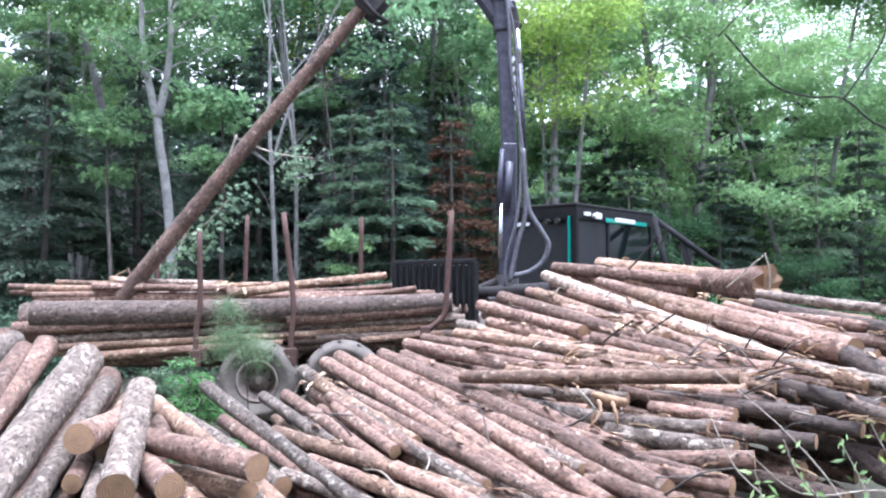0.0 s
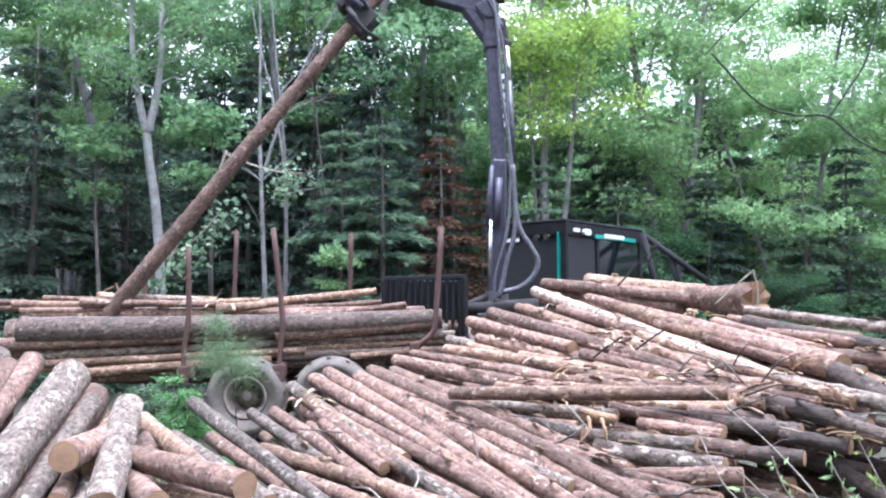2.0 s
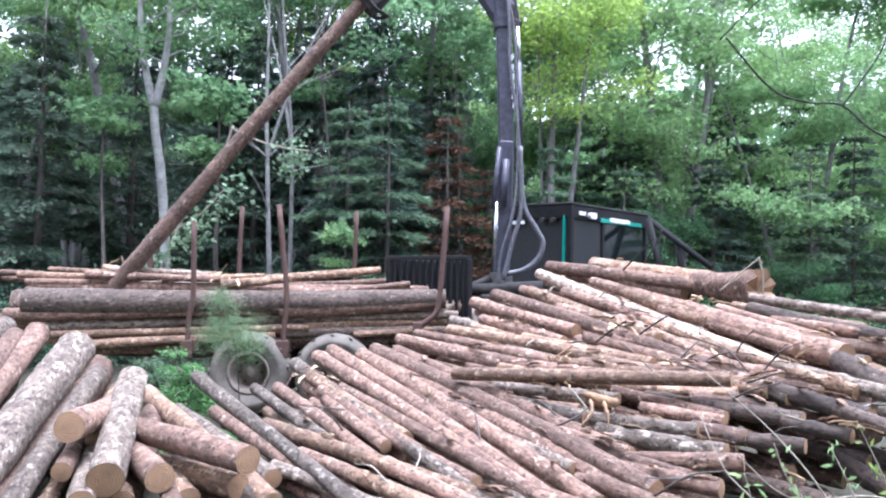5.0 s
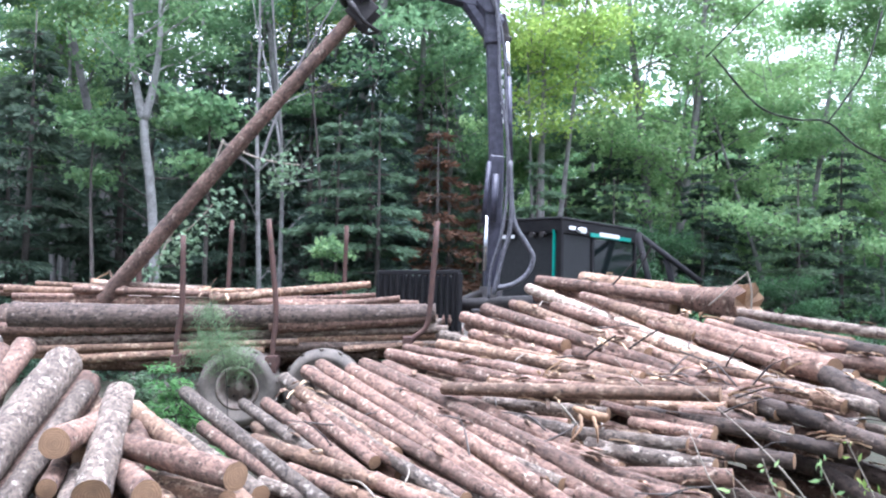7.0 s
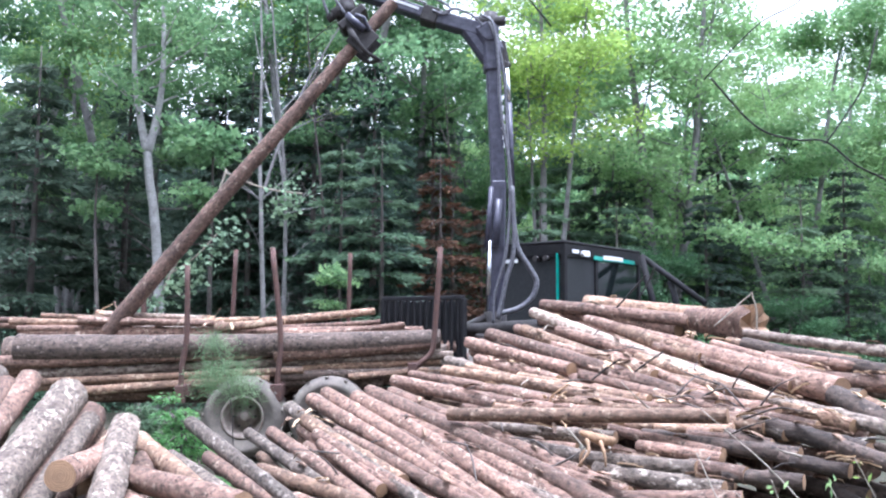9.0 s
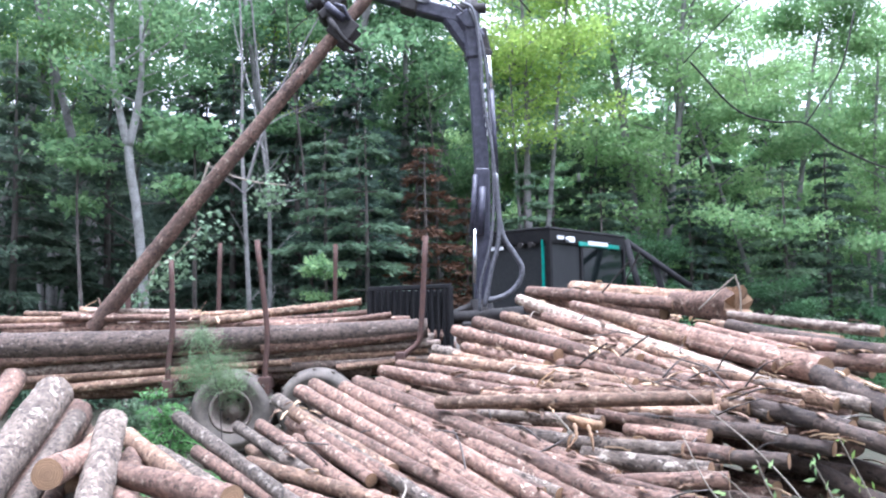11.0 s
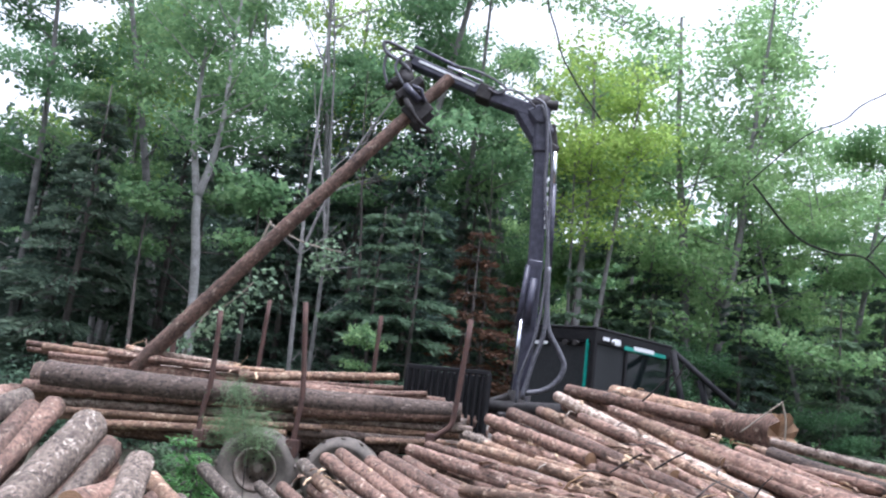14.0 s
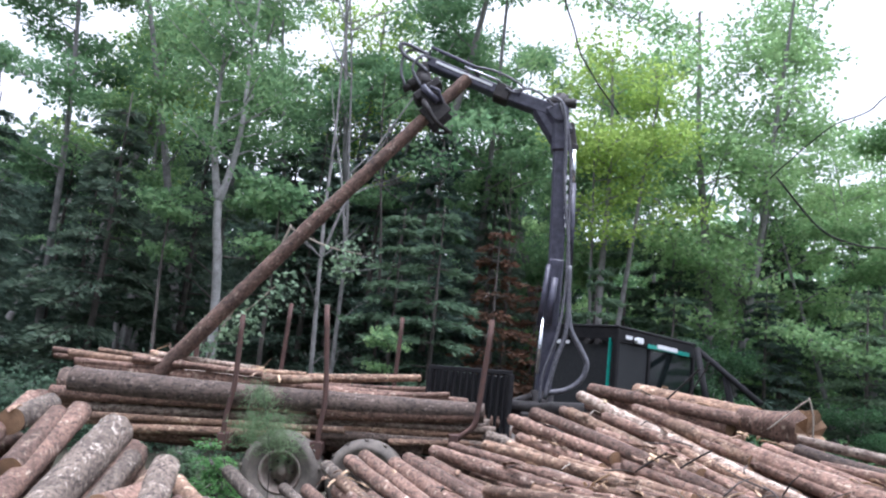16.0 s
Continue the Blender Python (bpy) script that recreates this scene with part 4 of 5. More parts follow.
def broadleaf(label, height, spread, count, mat, seed, low=0.3, trunk_mat=None, forks=2, leaf=0.1, clump=0.33, lean_out=0.16, patchy=2):
    """A broad-leaved tree: forked trunk, limbs and clumps of leaves in layers."""
    rnd, rg = random.Random(seed), np.random.default_rng(seed)
    ob = thing("broadleaf_tree", label, "tree", "trees of the forest edge")
    wood, tips = Shape(), []
    for f in range(forks):
        lean = Vector((rnd.uniform(-1, 1) * lean_out, rnd.uniform(-1, 1) * lean_out, 1))
        stem = limb(wood, rnd, (rnd.uniform(-0.1, 0.1) * f, 0.1 * f, -0.2), lean, height * rnd.uniform(0.85, 1.0), 0.012 * height * (1 - 0.25 * f), 0.35, 9)
        for k in range(int(11 * height / 9)):
            t = low + (0.98 - low) * rnd.random()
            i = min(int(t * 9), 8)
            p = stem[i].lerp(stem[i + 1], t * 9 - i)
            a = rnd.uniform(0, 6.28)
            reach = spread * (1.15 - 0.75 * t) * rnd.uniform(0.5, 1.1)
            pts = limb(wood, rnd, p, (math.cos(a), math.sin(a), rnd.uniform(0.15, 0.8)), reach, 0.03 * (1.3 - t), 0.7)
            tips += pts[2:]
            for _ in range(2):
                q = rnd.choice(pts[2:])
                b = a + rnd.uniform(-1.3, 1.3)
                tips += limb(wood, rnd, q, (math.cos(b), math.sin(b), rnd.uniform(-0.1, 0.5)), reach * 0.5, 0.012, 0.8, 3)[1:]
        tips.append(stem[-1])
    part("trunk", wood, trunk_mat or TRUNK, ob)
    tips = np.array([tuple(t) for t in tips])
    w = rg.uniform(0.0, 1, len(tips)) ** patchy + 0.02
    pick = rg.choice(len(tips), count, p=w / w.sum())
    at_ = tips[pick] + np.clip(rg.normal(size=(count, 3)), -1.35, 1.35) * [clump, clump, clump * 0.3]
    part("crown", Shape().leaves(at_, leaf, leaf * 0.75, rg, tilt=0.45), mat, ob)
    return ob


def conifer(label, height, spread, mat, seed, low=0.08, per=95, trunk_mat=None, droop=0.12, fine=0.17):
    """A spruce or fir: straight trunk, whorls of drooping boughs with needle sprays."""
    rnd, rg = random.Random(seed), np.random.default_rng(seed)
    ob = thing("conifer_tree", label, "tree", "trees of the forest edge")
    wood = Shape()
    wood.tube([(0, 0, -0.2), (0.03, 0, height * 0.5), (0, 0, height)], [0.013 * height, 0.008 * height, 0.0015 * height], 8)
    at_, al = [], []
    z = height * low
    while z < height * 0.985:
        t = z / height
        for _ in range(rnd.randint(4, 6)):
            a = rnd.uniform(0, 6.28)
            reach = spread * (1.02 - t) ** 0.8 * rnd.uniform(0.55, 1.1) + 0.08
            way = np.array([math.cos(a), math.sin(a), 0.0])
            side = np.array([-way[1], way[0], 0.0])
            n = max(6, int(per * reach))
            u = rg.uniform(0.12, 1, n) ** 0.75
            fan = rg.uniform(-1, 1, n) * 0.3 * reach * np.sin(np.minimum(u * 2.6, 3.0)).clip(0.08)
            zz = z + reach * (0.22 * u - (droop + 0.25) * u ** 2) + rg.normal(size=n) * 0.022
            at_.append(way * (u * reach)[:, None] + side * fan[:, None] + np.stack([0 * zz, 0 * zz, zz], 1))
            al.append(way + side * (np.sign(fan) * 0.7)[:, None] + [0, 0, -0.25])
            tip = way * reach
            wood.tube([(0, 0, z), tuple(way * reach * 0.5 + [0, 0, z + reach * (0.11 - (droop + 0.25) * 0.25)]), tuple(tip + [0, 0, z + reach * (0.22 - droop - 0.25)])], [0.018, 0.012, 0.004], 4, caps=False)
        z += rnd.uniform(0.2, 0.36) * (1 + 0.4 * (1 - t)) * min(1, 0.15 + height / 4)
    part("trunk", wood, trunk_mat or DARK_TRUNK, ob)
    part("crown", Shape().leaves(np.concatenate(at_), fine, fine * 0.34, rg, np.concatenate(al), fold=0.15), mat, ob)
    return ob


def bare_tree(label, height, seed, r=0.06, trunk_mat=None, fork=True):
    """A dead or high-crowned trunk with bare branches."""
    rnd = random.Random(seed)
    ob = thing("bare_tree", label, "tree", "bare trunks of the forest edge")
    s = Shape()
    stem = limb(s, rnd, (0, 0, -0.2), (rnd.uniform(-0.05, 0.05), 0, 1), height, r, 0.5, 10)
    part("trunk", s, trunk_mat or TRUNK, ob)
    if fork:
        s = Shape()
        limb(s, rnd, stem[4], (0.25, 0, 1), height * 0.5, r * 0.6, 0.5, 6)
        part("fork", s, trunk_mat or TRUNK, ob)
    for _ in range(13):
        s, k = Shape(), rnd.randint(2, 9)
        a = rnd.uniform(0, 6.28)
        pts = limb(s, rnd, stem[k], (math.cos(a), math.sin(a), rnd.uniform(0.1, 1.0)), rnd.uniform(0.5, 1.7), 0.018, 0.9)
        limb(s, rnd, pts[2], (math.cos(a + 1), math.sin(a + 1), 0.4), 0.6, 0.008, 0.8, 3)
        part("branch", s, trunk_mat or TRUNK, ob)
    return ob


def put(proto, x, y, turn=0, size=1.0, used=set()):
    """Stands a tree at (x, y); the first use moves the tree itself."""
    m = pose(x, y, ground_height(x, y) - 0.02, 0, 0, turn) @ Matrix.Diagonal((size, size, size, 1))
    if proto.name in used:
        return copy_thing(proto, m)
    used.add(proto.name)
    proto.matrix_basis = m
    return proto


SPRUCE = [conifer("tall dark green spruce with drooping boughs at the forest edge", 8.6, 2.2, NEEDLES, 21, fine=0.18), conifer("dark green spruce with ragged layered boughs in the forest", 6.8, 2.0, NEEDLES, 22, low=0.05, fine=0.18), conifer("slender green fir with flat sprays of needles", 5.2, 1.6, FIR, 23, low=0.06, droop=0.1)]
MAPLE = [broadleaf("green broad-leaved tree with slim grey forked stems", 12.0, 3.0, 17000, LEAVES, 31, 0.4, leaf=0.105, clump=0.3), broadleaf("light green young broad-leaved tree full of leaves", 9.0, 2.6, 16000, PALE_LEAVES, 32, 0.15, leaf=0.1, clump=0.34), broadleaf("bushy green sapling leafy down to the ground", 5.0, 2.0, 12000, SHADED_LEAVES, 33, 0.05, leaf=0.08, clump=0.36)]
YELLOW = broadleaf("yellow-green maple with bright leaves behind the loader", 8.8, 2.0, 9000, YELLOW_LEAVES, 41, 0.64, forks=3, leaf=0.09, clump=0.34, patchy=2)
SPREADING = broadleaf("large light green maple with limbs spreading upwards", 11.3, 2.6, 21000, PALE_LEAVES, 44, 0.3, forks=5, leaf=0.105, clump=0.36, lean_out=0.22, patchy=2)
BIRCH = thing("forked_tree", "pale grey forked tree with a bare lower stem", "tree", "trees of the forest edge")
wood, rnd, rg, tips = Shape(), random.Random(42), np.random.default_rng(42), []
low_stem = curve_points((-4.78, 14.2, -0.2), (-4.81, 14.2, 1.8), (-4.94, 14.2, 3.3), (-5.06, 14.2, 4.0), (-5.13, 14.2, 4.65), steps=4)
wood.tube(low_stem, [0.09 - 0.001 * k for k in range(len(low_stem))], 10)
for line in ([(-5.12, 14.2, 4.55), (-5.26, 14.2, 5.1), (-5.44, 14.3, 6.0), (-5.5, 14.3, 7.6), (-5.6, 14.4, 9.6)], [(-5.11, 14.2, 4.55), (-4.97, 14.2, 5.2), (-4.86, 14.1, 6.0), (-4.9, 14.1, 7.6), (-4.84, 14.0, 9.8)]):
    stem = curve_points(*line, steps=6)
    wood.tube(stem, [0.085 * (1 - 0.85 * k / len(stem)) for k in range(len(stem))], 8)
    for k in range(16):
        p = stem[rnd.randint(7, len(stem) - 1)]
        a = rnd.uniform(0, 6.28)
        pts = limb(wood, rnd, p, (math.cos(a), math.sin(a), rnd.uniform(0.2, 0.9)), rnd.uniform(0.9, 2.0), 0.022, 0.7)
        tips += pts[2:]
tips = np.array([tuple(t) for t in tips])
part("trunk", wood, PALE_TRUNK, BIRCH)
part("crown", Shape().leaves(tips[rg.integers(0, len(tips), 7000)] + np.clip(rg.normal(size=(7000, 3)), -1.35, 1.35) * [0.3, 0.3, 0.14], 0.1, 0.075, rg, tilt=0.45), LEAVES, BIRCH)
DEADFIR = conifer("dead fir with reddish-brown needles among green trees", 4.8, 1.6, RED_NEEDLES, 43, low=0.12, per=60, droop=0.2)
BARE = [bare_tree("grey bare trunk with thin dead branches", 10.0, 51), bare_tree("slim dark bare trunk with dead twigs", 9.0, 52, 0.05, DARK_TRUNK)]

put(bare_tree("short dark dead trunk beside the pale forked tree", 4.3, 53, 0.07, DARK_TRUNK, False), -5.3, 14.6)
put(BARE[0], -2.97, 14.6, 0)
put(BARE[0], -2.87, 15.2, 120, 0.95)
put(BARE[1], -2.05, 15.5, 40, 0.9)
put(BARE[1], 0.5, 16.0, 90, 0.8)
put(DEADFIR, 0.15, 15.4)
put(DEADFIR, 1.0, 15.8, 120, 0.8)
put(YELLOW, 2.3, 15.8)
put(SPRUCE[2], -0.9, 14.0, 30, 0.95)
put(SPRUCE[2], -1.7, 14.8, 80, 1.0)
put(SPRUCE[1], -1.2, 16.0, 10, 1.05)
put(SPRUCE[0], 0.0, 18.0, 60, 0.8)
put(SPRUCE[1], -4.9, 18.6, 75, 1.0)
put(MAPLE[1], 6.0, 20.6, 20, 1.0)
put(SPRUCE[1], -7.4, 14.8, 0, 0.95)
put(SPRUCE[0], -8.6, 16.4, 90, 0.85)
put(SPRUCE[1], -6.2, 16.2, 200, 1.0)
put(SPRUCE[0], -3.9, 17.0, 150, 1.0)
put(SPRUCE[1], -9.8, 14.4, 70, 0.9)
put(SPRUCE[0], -9.9, 17.6, 20, 0.9)
put(SPRUCE[2], 2.0, 14.6, 140, 0.85)
put(SPRUCE[2], 3.6, 15.4, 220, 0.8)
put(SPREADING, 5.1, 17.6, 0, 1.1)
put(SPREADING, 9.8, 19.6, 140, 0.8)
put(MAPLE[0], -0.8, 18.8, 200, 1.05)
put(MAPLE[1], 8.0, 17.6, 130, 0.95)
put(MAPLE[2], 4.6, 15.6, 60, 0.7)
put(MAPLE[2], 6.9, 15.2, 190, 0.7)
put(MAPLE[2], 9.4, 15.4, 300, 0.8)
put(SPRUCE[1], 5.6, 16.2, 35, 0.62)
put(SPRUCE[2], 7.4, 15.8, 250, 0.9)
put(SPRUCE[1], 8.6, 16.4, 160, 0.7)
put(SPRUCE[2], 10.4, 15.6, 20, 0.95)
put(MAPLE[1], 5.4, 23.0, 310, 1.0)
put(MAPLE[1], 8.2, 22.4, 200, 0.95)
put(MAPLE[1], 3.0, 21.6, 100, 0.9)
put(SPRUCE[2], 4.0, 16.8, 100, 0.95)
put(YELLOW, -4.2, 21.0, 70, 1.35)
put(YELLOW, -9.4, 20.5, 200, 1.3)
put(SPRUCE[1], -2.6, 17.4, 110, 1.05)
put(SPREADING, 11.0, 18.8, 60, 0.72)
put(MAPLE[0], -6.6, 18.5, 0, 1.0)
put(MAPLE[0], -2.4, 18.0, 80, 1.05)
put(MAPLE[0], -4.4, 19.8, 120, 1.0)
put(MAPLE[0], -10.2, 18.0, 190, 1.05)
put(MAPLE[0], 1.0, 20.0, 270, 0.85)
put(SPRUCE[1], 6.9, 19.0, 15, 0.95)
put(SPRUCE[2], 3.0, 17.5, 10, 1.1)
put(SPRUCE[1], 4.2, 19.0, 50, 0.9)
rnd = random.Random(77)
for row, (y, step) in enumerate(((21.0, 3.0), (24.5, 2.4))):
    x = -0.62 * y
    while x < 0.62 * y:
        right = x > 2.5
        proto = rnd.choice([MAPLE[1], MAPLE[1], SPRUCE[1]] if right else [SPRUCE[0], SPRUCE[1], MAPLE[0]])
        if right and row:
            break
        put(proto, x + rnd.uniform(-0.7, 0.7), y + rnd.uniform(-1, 1), rnd.uniform(0, 360), rnd.uniform(0.85, 1.1) * (0.62 if proto is MAPLE[1] else 0.6 if proto is MAPLE[0] and right else 0.85))
        x += step * rnd.uniform(0.8, 1.2)

# unseen trees added behind and beside the clearing to block low sky light
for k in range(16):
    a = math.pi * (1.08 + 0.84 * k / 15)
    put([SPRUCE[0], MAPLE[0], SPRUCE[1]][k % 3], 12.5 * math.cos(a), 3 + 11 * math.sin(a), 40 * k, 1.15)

# far woods, low and dense, that close the view between the stems
for name, side, mat in (("far_conifers", -1, NEEDLES), ("far_broadleaves", 1, LEAVES)):
    rg = np.random.default_rng(60 + side)
    s, k = Shape(), 60000
    x = rg.uniform(-34, 3, k) if side < 0 else rg.uniform(1, 34, k)
    y = rg.uniform(25, 40, k)
    top = (8.6 if side < 0 else 7.6) + 1.3 * np.sin(x * 0.9 + 1.3 * np.sin(y)) + rg.normal(size=k) * 0.8
    s.leaves(np.stack([x, y, rg.uniform(0, 1, k) ** 0.9 * top], 1), 0.42, 0.3, rg)
    tagged(part(name, s, mat), "dense distant woods seen between the nearer stems", "woods", kind="stuff")
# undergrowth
for name, x0, x1, y0, y1, hi, k, mat in (("undergrowth", 3.4, 13, 12.6, 15.5, 0.9, 20000, SHADED_LEAVES), ("dark_undergrowth", -12, 4, 12.4, 15.5, 0.9, 22000, FIR)):
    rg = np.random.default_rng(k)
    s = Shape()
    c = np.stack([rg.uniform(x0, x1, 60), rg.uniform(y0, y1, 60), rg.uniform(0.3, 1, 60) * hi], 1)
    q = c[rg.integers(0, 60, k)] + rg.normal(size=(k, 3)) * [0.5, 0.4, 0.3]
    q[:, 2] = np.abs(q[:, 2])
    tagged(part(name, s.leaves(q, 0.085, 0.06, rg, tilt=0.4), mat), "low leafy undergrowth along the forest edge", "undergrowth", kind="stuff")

# ---- saplings and shrubs by the trailer ----


def young_fir(label, height, spread, mat, seed, x, y, low=0.1, per=160, fine=0.07):
    ob = conifer(label, height, spread, mat, seed, low, per, DARK_TRUNK, 0.05, fine)
    ob.name = "fir_sapling"
    tagged(ob, category="sapling", group="saplings by the trailer")
    ob.matrix_basis = pose(x, y, -0.05)
    return ob


young_fir("bright green fir sapling in front of the trailer wheel", 0.92, 0.55, SHRUB, 61, -2.58, 8.0, 0.06, 230, 0.055)
young_fir("bright green fir sapling in front of the trailer wheel", 0.68, 0.45, SHRUB, 66, -2.4, 7.9, 0.06, 230, 0.055)
young_fir("small bright green fir seedling beside the log heap", 0.75, 0.5, SHRUB, 62, -3.25, 7.8, 0.06, 210, 0.055)
young_fir("low bright green fir seedling between the logs", 0.6, 0.5, SHRUB, 63, -2.7, 7.7, 0.06, 210, 0.055)
young_fir("dark green fir seedling under the trailer load", 0.75, 0.6, FIR, 64, -3.05, 8.5, 0.06, 330)
pine = thing("pine_sapling", "thin pine sapling with pale grey-green needle tufts", "sapling", "saplings by the trailer")
part("stem", Shape().tube(curve_points((-2.1, 8.75, -0.05), (-2.15, 8.72, 0.7), (-2.3, 8.7, 1.3), (-2.33, 8.7, 1.45)), 0.008, 6), DARK_TRUNK, pine)
rg = np.random.default_rng(19)
tufts = Shape()
for c, sd, k in (((-2.34, 8.7, 1.32), 0.08, 500), ((-2.24, 8.68, 1.0), 0.14, 1300), ((-2.05, 8.68, 0.86), 0.13, 800), ((-2.4, 8.68, 0.92), 0.11, 500)):
    tufts.leaves(np.array(c) + rg.normal(size=(k, 3)) * [sd, sd, sd * 0.8], 0.1, 0.0055, rg)
tagged(part("needles", tufts, PINE, pine), kind="stuff")

# leaning broken limb with silvery leaves
limb_ob = thing("broken_limb", "leaning broken limb with silvery-green drying leaves", "branch")
s = Shape().tube(curve_points((-4.65, 12.9, 0.0), (-4.45, 12.9, 1.5), (-4.1, 12.9, 2.5), (-3.6, 12.9, 3.3), (-3.35, 12.9, 4.0)), 0.022, 7)
part("stem", s, PALE_TWIG, limb_ob)
part("side_branch", Shape().tube(curve_points((-3.38, 12.9, 3.95), (-2.9, 12.9, 3.75), (-2.5, 12.85, 3.65), (-2.1, 12.8, 3.6)), 0.016, 6).tube(curve_points((-4.2, 12.9, 2.3), (-3.8, 12.8, 2.55), (-3.4, 12.7, 2.95)), 0.012, 6), PALE_TWIG, limb_ob)
rg = np.random.default_rng(9)
c = np.array([(-3.5, 12.75, 2.65), (-3.25, 12.75, 3.0), (-3.75, 12.75, 2.35), (-4.2, 12.75, 2.2), (-4.45, 12.75, 1.8), (-2.25, 12.75, 3.6), (-2.4, 12.75, 3.35), (-4.0, 12.8, 2.1)])
part("leaves", Shape().leaves(c[rg.integers(0, 8, 420)] + rg.normal(size=(420, 3)) * [0.16, 0.12, 0.12], 0.11, 0.085, rg, tilt=0.5), SILVER_LEAVES, limb_ob)

UNDER = broadleaf("understory maple with green broad leaves in layers", 5.0, 1.3, 800, LEAVES, 71, 0.55, DARK_TRUNK, leaf=0.13, forks=1, clump=0.24)
put(UNDER, -5.5, 13.4, 0, 0.95)
put(UNDER, -3.75, 13.7, 140, 1.05)
put(UNDER, -1.3, 13.0, 60, 0.55)

# ---- overhanging twigs of a tree at the edge of the clearing ----
near = thing("overhanging_tree", "bare dark tree whose thin twigs hang over the clearing", "tree")
part("trunk", Shape().tube(curve_points((5.2, 4.4, -0.2), (5.1, 4.3, 2.5), (5.2, 4.2, 6.0)), 0.11, 10), DARK_TRUNK, near)


def hanging(r, *pts):
    part("twig", Shape().tube(curve_points(*pts, steps=6), r, 6), TWIG, near)


hanging(0.0045, (1.25, 3.5, 2.70), (1.45, 3.5, 2.48), (1.62, 3.5, 2.42), (1.77, 3.5, 2.41), (1.95, 3.5, 2.28), (2.4, 3.6, 2.2), (3.6, 4.0, 2.4), (5.12, 4.3, 2.6))
hanging(0.004, (1.77, 3.5, 2.41), (1.85, 3.5, 2.52), (1.95, 3.5, 2.68), (2.05, 3.55, 2.95))
hanging(0.0035, (1.22, 3.5, 2.69), (1.37, 3.5, 2.85), (1.5, 3.5, 2.97), (1.65, 3.5, 3.05), (1.82, 3.5, 3.19), (2.6, 3.7, 3.6), (5.14, 4.3, 4.2))
hanging(0.004, (0.53, 3.5, 2.93), (0.4, 3.5, 3.1), (0.3, 3.5, 3.3), (0.27, 3.5, 3.7), (1.0, 3.6, 4.3), (3.2, 4.0, 4.8), (5.17, 4.25, 5.0))

# ---- weeds at the foot of the pile ----


def weed(label, pts, seed, mat):
    rg = np.random.default_rng(seed)
    ob = thing("weed", label, "weed", "weeds before the pile")
    line = curve_points(*pts, steps=8)
    part("stem", Shape().tube(line, [0.006 * (1 - 0.6 * k / len(line)) for k in range(len(line))], 5), PALE_TWIG, ob)
    p = np.array([tuple(v) for v in line[len(line) // 3:]])
    if mat:
        q = p[rg.integers(0, len(p), 16)] + rg.normal(size=(16, 3)) * 0.02
        part("leaves", Shape().leaves(q, 0.055, 0.018, rg, tilt=1.2), mat, ob)
    return ob


weed("arching pale dry stem leaning over the logs", [(1.95, 3.6, 0.25), (1.8, 3.65, 0.62), (1.6, 3.75, 0.9), (1.32, 3.9, 1.17)], 1, None)
weed("bent dry stem with few leaves before the pile", [(1.62, 3.5, 0.2), (1.45, 3.55, 0.6), (1.3, 3.6, 0.78), (1.22, 3.7, 1.0)], 2, None)
weed("leafy green weed before the log pile", [(1.75, 3.6, 0.2), (1.72, 3.6, 0.55), (1.58, 3.6, 0.75), (1.52, 3.6, 0.9)], 3, PALE_LEAVES)
weed("leafy green weed before the log pile", [(1.95, 3.6, 0.2), (1.92, 3.6, 0.55), (1.86, 3.6, 0.72), (1.78, 3.6, 0.88)], 4, PALE_LEAVES)
weed("leafy yellowish weed before the log pile", [(2.2, 3.7, 0.2), (2.15, 3.7, 0.55), (2.05, 3.7, 0.78), (1.95, 3.7, 0.98)], 5, YELLOW_LEAVES)
weed("leafy green weed before the log pile", [(1.4, 3.45, 0.2), (1.38, 3.45, 0.5), (1.36, 3.45, 0.68), (1.33, 3.45, 0.8)], 6, PALE_LEAVES)
weed("long dry stem lying along the pile foot", [(2.4, 3.7, 0.55), (2.0, 3.65, 0.66), (1.6, 3.6, 0.66), (1.35, 3.6, 0.85)], 7, None)

# ---- torn bark strips, splinters and sticks on the pile ----
rnd = random.Random(5)


def strip(label, name, a, b, width, mat, seed):
    """A thin curled strip of bark or torn wood."""
    r = random.Random(seed)
    a, b = Vector(a), Vector(b)
    side = (b - a).cross(Vector((0, 0, 1))).normalized()
    n, verts = 6, []
    for k in range(n + 1):
        t = k / n
        p = a.lerp(b, t) + Vector((0, 0, 0.012 * math.sin(3 * t + r.uniform(0, 1)))) + side * r.uniform(-0.01, 0.01)
        w = width * (0.4 + 0.8 * math.sin(math.pi * (0.1 + 0.8 * t))) * r.uniform(0.6, 1.1) / 2
        for q in ((-w, 0.0), (w, 0.008), (w, 0.016), (-w, 0.008)):
            verts.append(tuple(p + side * q[0] + Vector((0, 0, q[1]))))
    faces = [(k * 4 + i, k * 4 + (i + 1) % 4, (k + 1) * 4 + (i + 1) % 4, (k + 1) * 4 + i) for k in range(n) for i in range(4)] + [(3, 2, 1, 0), tuple(n * 4 + i for i in range(4))]
    ob = part(name, Shape().add(verts, faces), mat)
    return tagged(ob, label, "bark strip" if name == "bark_strip" else "splinter", "debris on the pile")


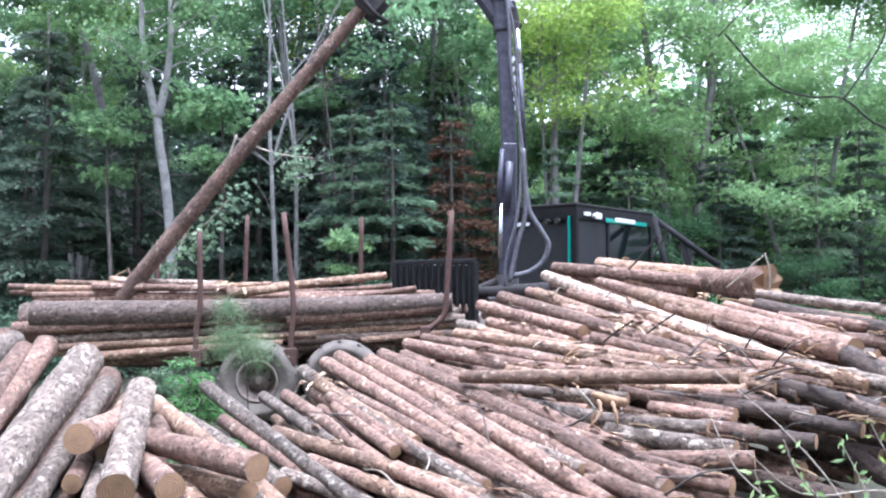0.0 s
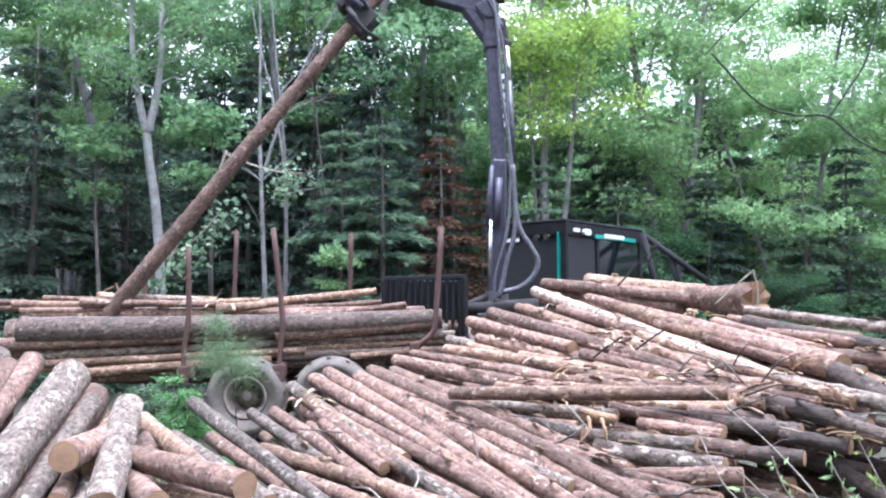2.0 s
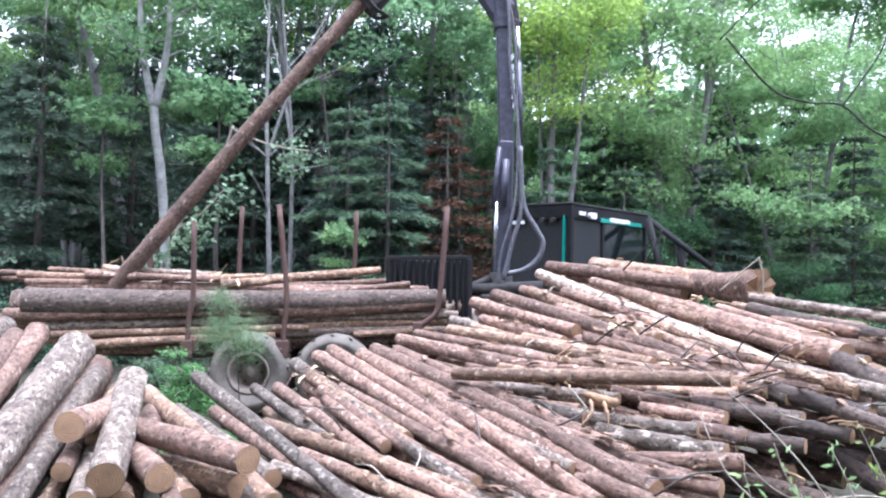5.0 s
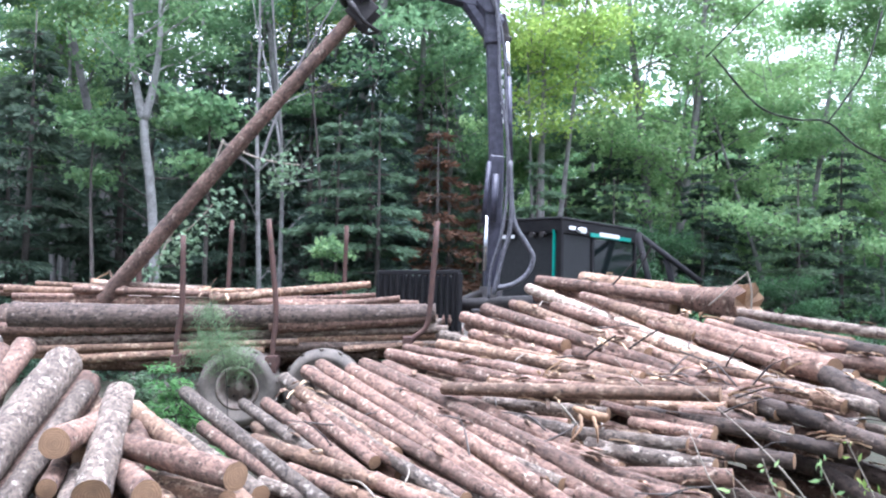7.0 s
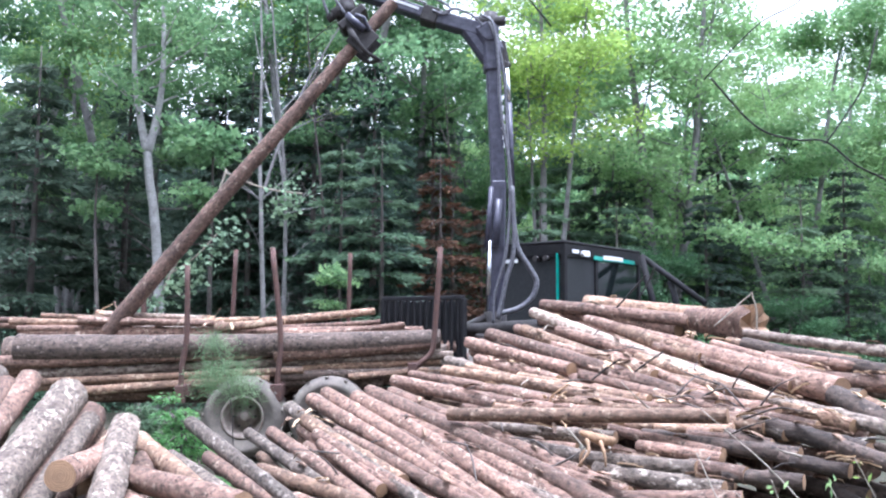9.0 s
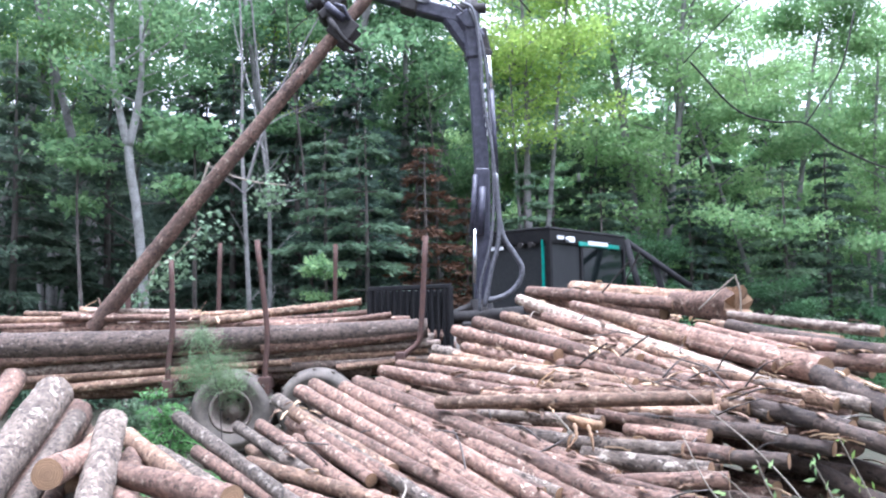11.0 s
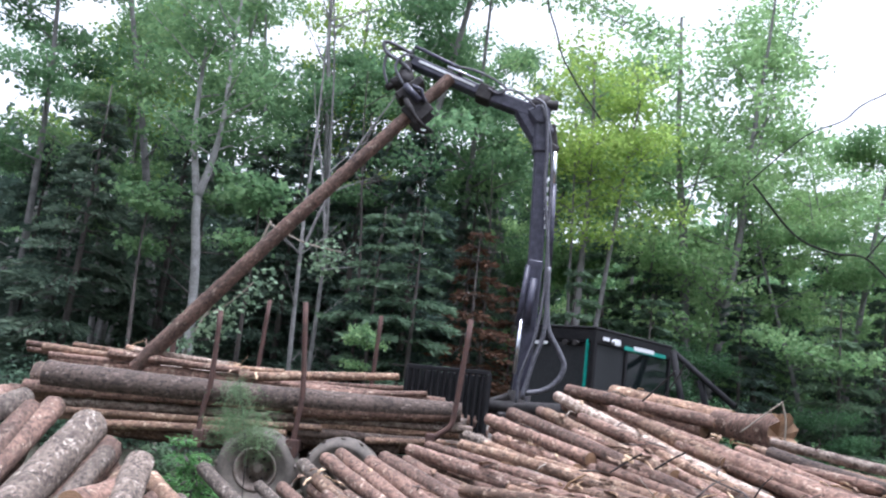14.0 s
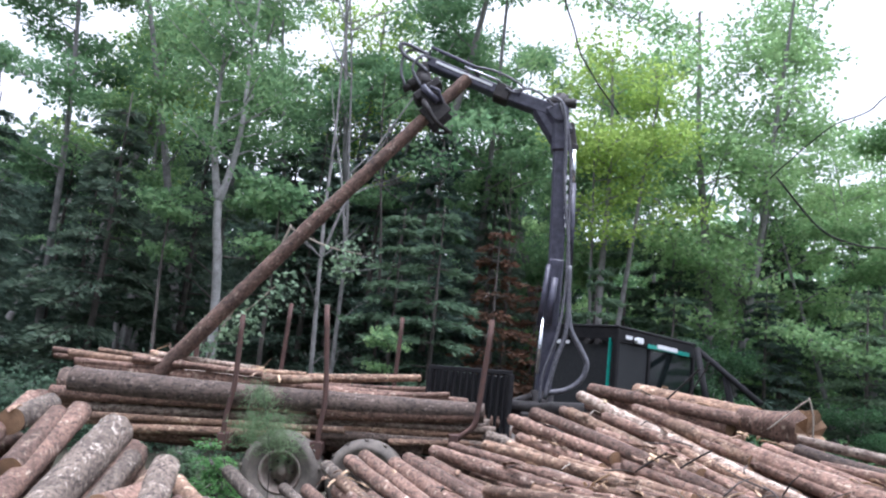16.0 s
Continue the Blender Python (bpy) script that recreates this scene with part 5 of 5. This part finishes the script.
for k in range(120):
    a, b, r1, r2 = upper[rnd.randrange(22, 111 - 18)]
    t = rnd.uniform(0.1, 0.95)
    p = a.lerp(b, t) + Vector((rnd.uniform(-0.02, 0.02), rnd.uniform(-0.05, 0.0), (r1 + (r2 - r1) * t) * 0.93))
    way = (b - a).normalized()
    d = Vector((way.x + rnd.uniform(-0.5, 0.5), way.y + rnd.uniform(-0.5, 0.5), way.z + rnd.uniform(-0.05, 0.3))).normalized()
    if k % 3:
        strip("curled strip of torn reddish bark on the pile", "bark_strip", p, p + d * rnd.uniform(0.08, 0.28), rnd.uniform(0.02, 0.06), BARK["tan"], k)
    else:
        strip("pale splinter of fresh torn wood on the pile", "wood_splinter", p, p + d * rnd.uniform(0.06, 0.2), rnd.uniform(0.015, 0.04), SPLINTER, k)
for k in range(63):
    c = Vector(((1.12, 5.7, 0.84), (2.43, 5.55, 1.08), (1.85, 5.85, 1.0), (1.5, 6.6, 1.2), (-1.1, 7.0, 0.74), (2.3, 6.95, 1.45), (-2.6, 9.75, 1.55), (-3.9, 9.9, 1.62), (0.9, 6.3, 0.95))[k % 9])
    c += Vector((rnd.gauss(0, 0.1), rnd.gauss(0, 0.08), rnd.uniform(-0.03, 0.05)))
    d = Vector((rnd.uniform(-1, 1), rnd.uniform(-1, 0.4), rnd.uniform(-0.6, 0.6))).normalized()
    if k % 2:
        strip("ragged strip of torn bark on the logs", "bark_strip", c, c + d * rnd.uniform(0.06, 0.2), rnd.uniform(0.015, 0.045), BARK["tan"], k + 400)
    else:
        strip("pale splinter of fresh torn wood on the logs", "wood_splinter", c, c + d * rnd.uniform(0.06, 0.2), rnd.uniform(0.012, 0.035), SPLINTER, k + 400)
for k, (a, b) in enumerate((((1.72, 7.4, 1.72), (1.95, 7.2, 2.02)), ((1.95, 7.5, 1.8), (2.08, 7.4, 2.1)), ((1.3, 6.5, 1.12), (1.52, 6.4, 1.3)), ((1.6, 6.3, 1.2), (1.8, 6.2, 1.36)), ((2.55, 7.2, 1.55), (2.85, 7.1, 1.84)), ((2.9, 7.1, 1.5), (2.86, 7.1, 1.86)), ((0.95, 5.6, 0.85), (1.12, 5.5, 0.55)), ((1.15, 5.5, 0.86), (1.22, 5.4, 0.6)))):
    tagged(part("stick", Shape().tube(curve_points(a, (Vector(a) + Vector(b)) / 2 + Vector((0.02, 0, 0.02)), b), 0.008, 6), TWIG if k < 4 else PALE_TWIG), "thin broken stick sticking up from the log pile", "stick", "debris on the pile")

# torn stub of fresh wood on the pile
stub = thing("torn_stub", "torn stub of fresh wood with hanging splinters", "wood", "debris on the pile")
part("stub", Shape().tube(curve_points((0.962, 5.200, 0.886), (1.076, 5.220, 0.842), (1.186, 5.250, 0.819), steps=4), [0.012, 0.02, 0.026, 0.03, 0.034, 0.036, 0.035, 0.036, 0.034], 9, rough=0.18, rng=random.Random(8)), SAWN, stub)
for pts in (((1.003, 5.180, 0.846), (1.000, 5.120, 0.773), (0.926, 5.100, 0.686)), ((1.090, 5.180, 0.834), (1.101, 5.120, 0.765), (1.105, 5.100, 0.684))):
    part("splinter", Shape().tube(curve_points(*pts, steps=4), [0.014, 0.016, 0.012, 0.013, 0.009, 0.011, 0.006, 0.006, 0.003], 5, rough=0.3, rng=random.Random(4)), SAWN, stub)

# thin slash twigs lying over the heaps
for k in range(46):
    a, b, r1, r2 = upper[rnd.randrange(0, 90)]
    u = rnd.uniform(0.15, 0.8)
    p = a.lerp(b, u) + Vector((0, -0.02, (r1 + (r2 - r1) * u) * 0.9))
    d = Vector((rnd.uniform(-1, 1), rnd.uniform(-0.8, 0.8), rnd.uniform(-0.05, 0.45))).normalized() * rnd.uniform(0.15, 0.5)
    q = p + d * 0.5 + Vector((rnd.uniform(-0.04, 0.04), 0, rnd.uniform(-0.02, 0.05)))
    tagged(part("stick", Shape().tube(curve_points(p, q, p + d, steps=4), [0.007] * 5 + [0.004] * 4, 5), DARK_TRUNK if k % 6 else PALE_TWIG), "thin broken slash twig lying over the logs", "stick", "debris on the pile")
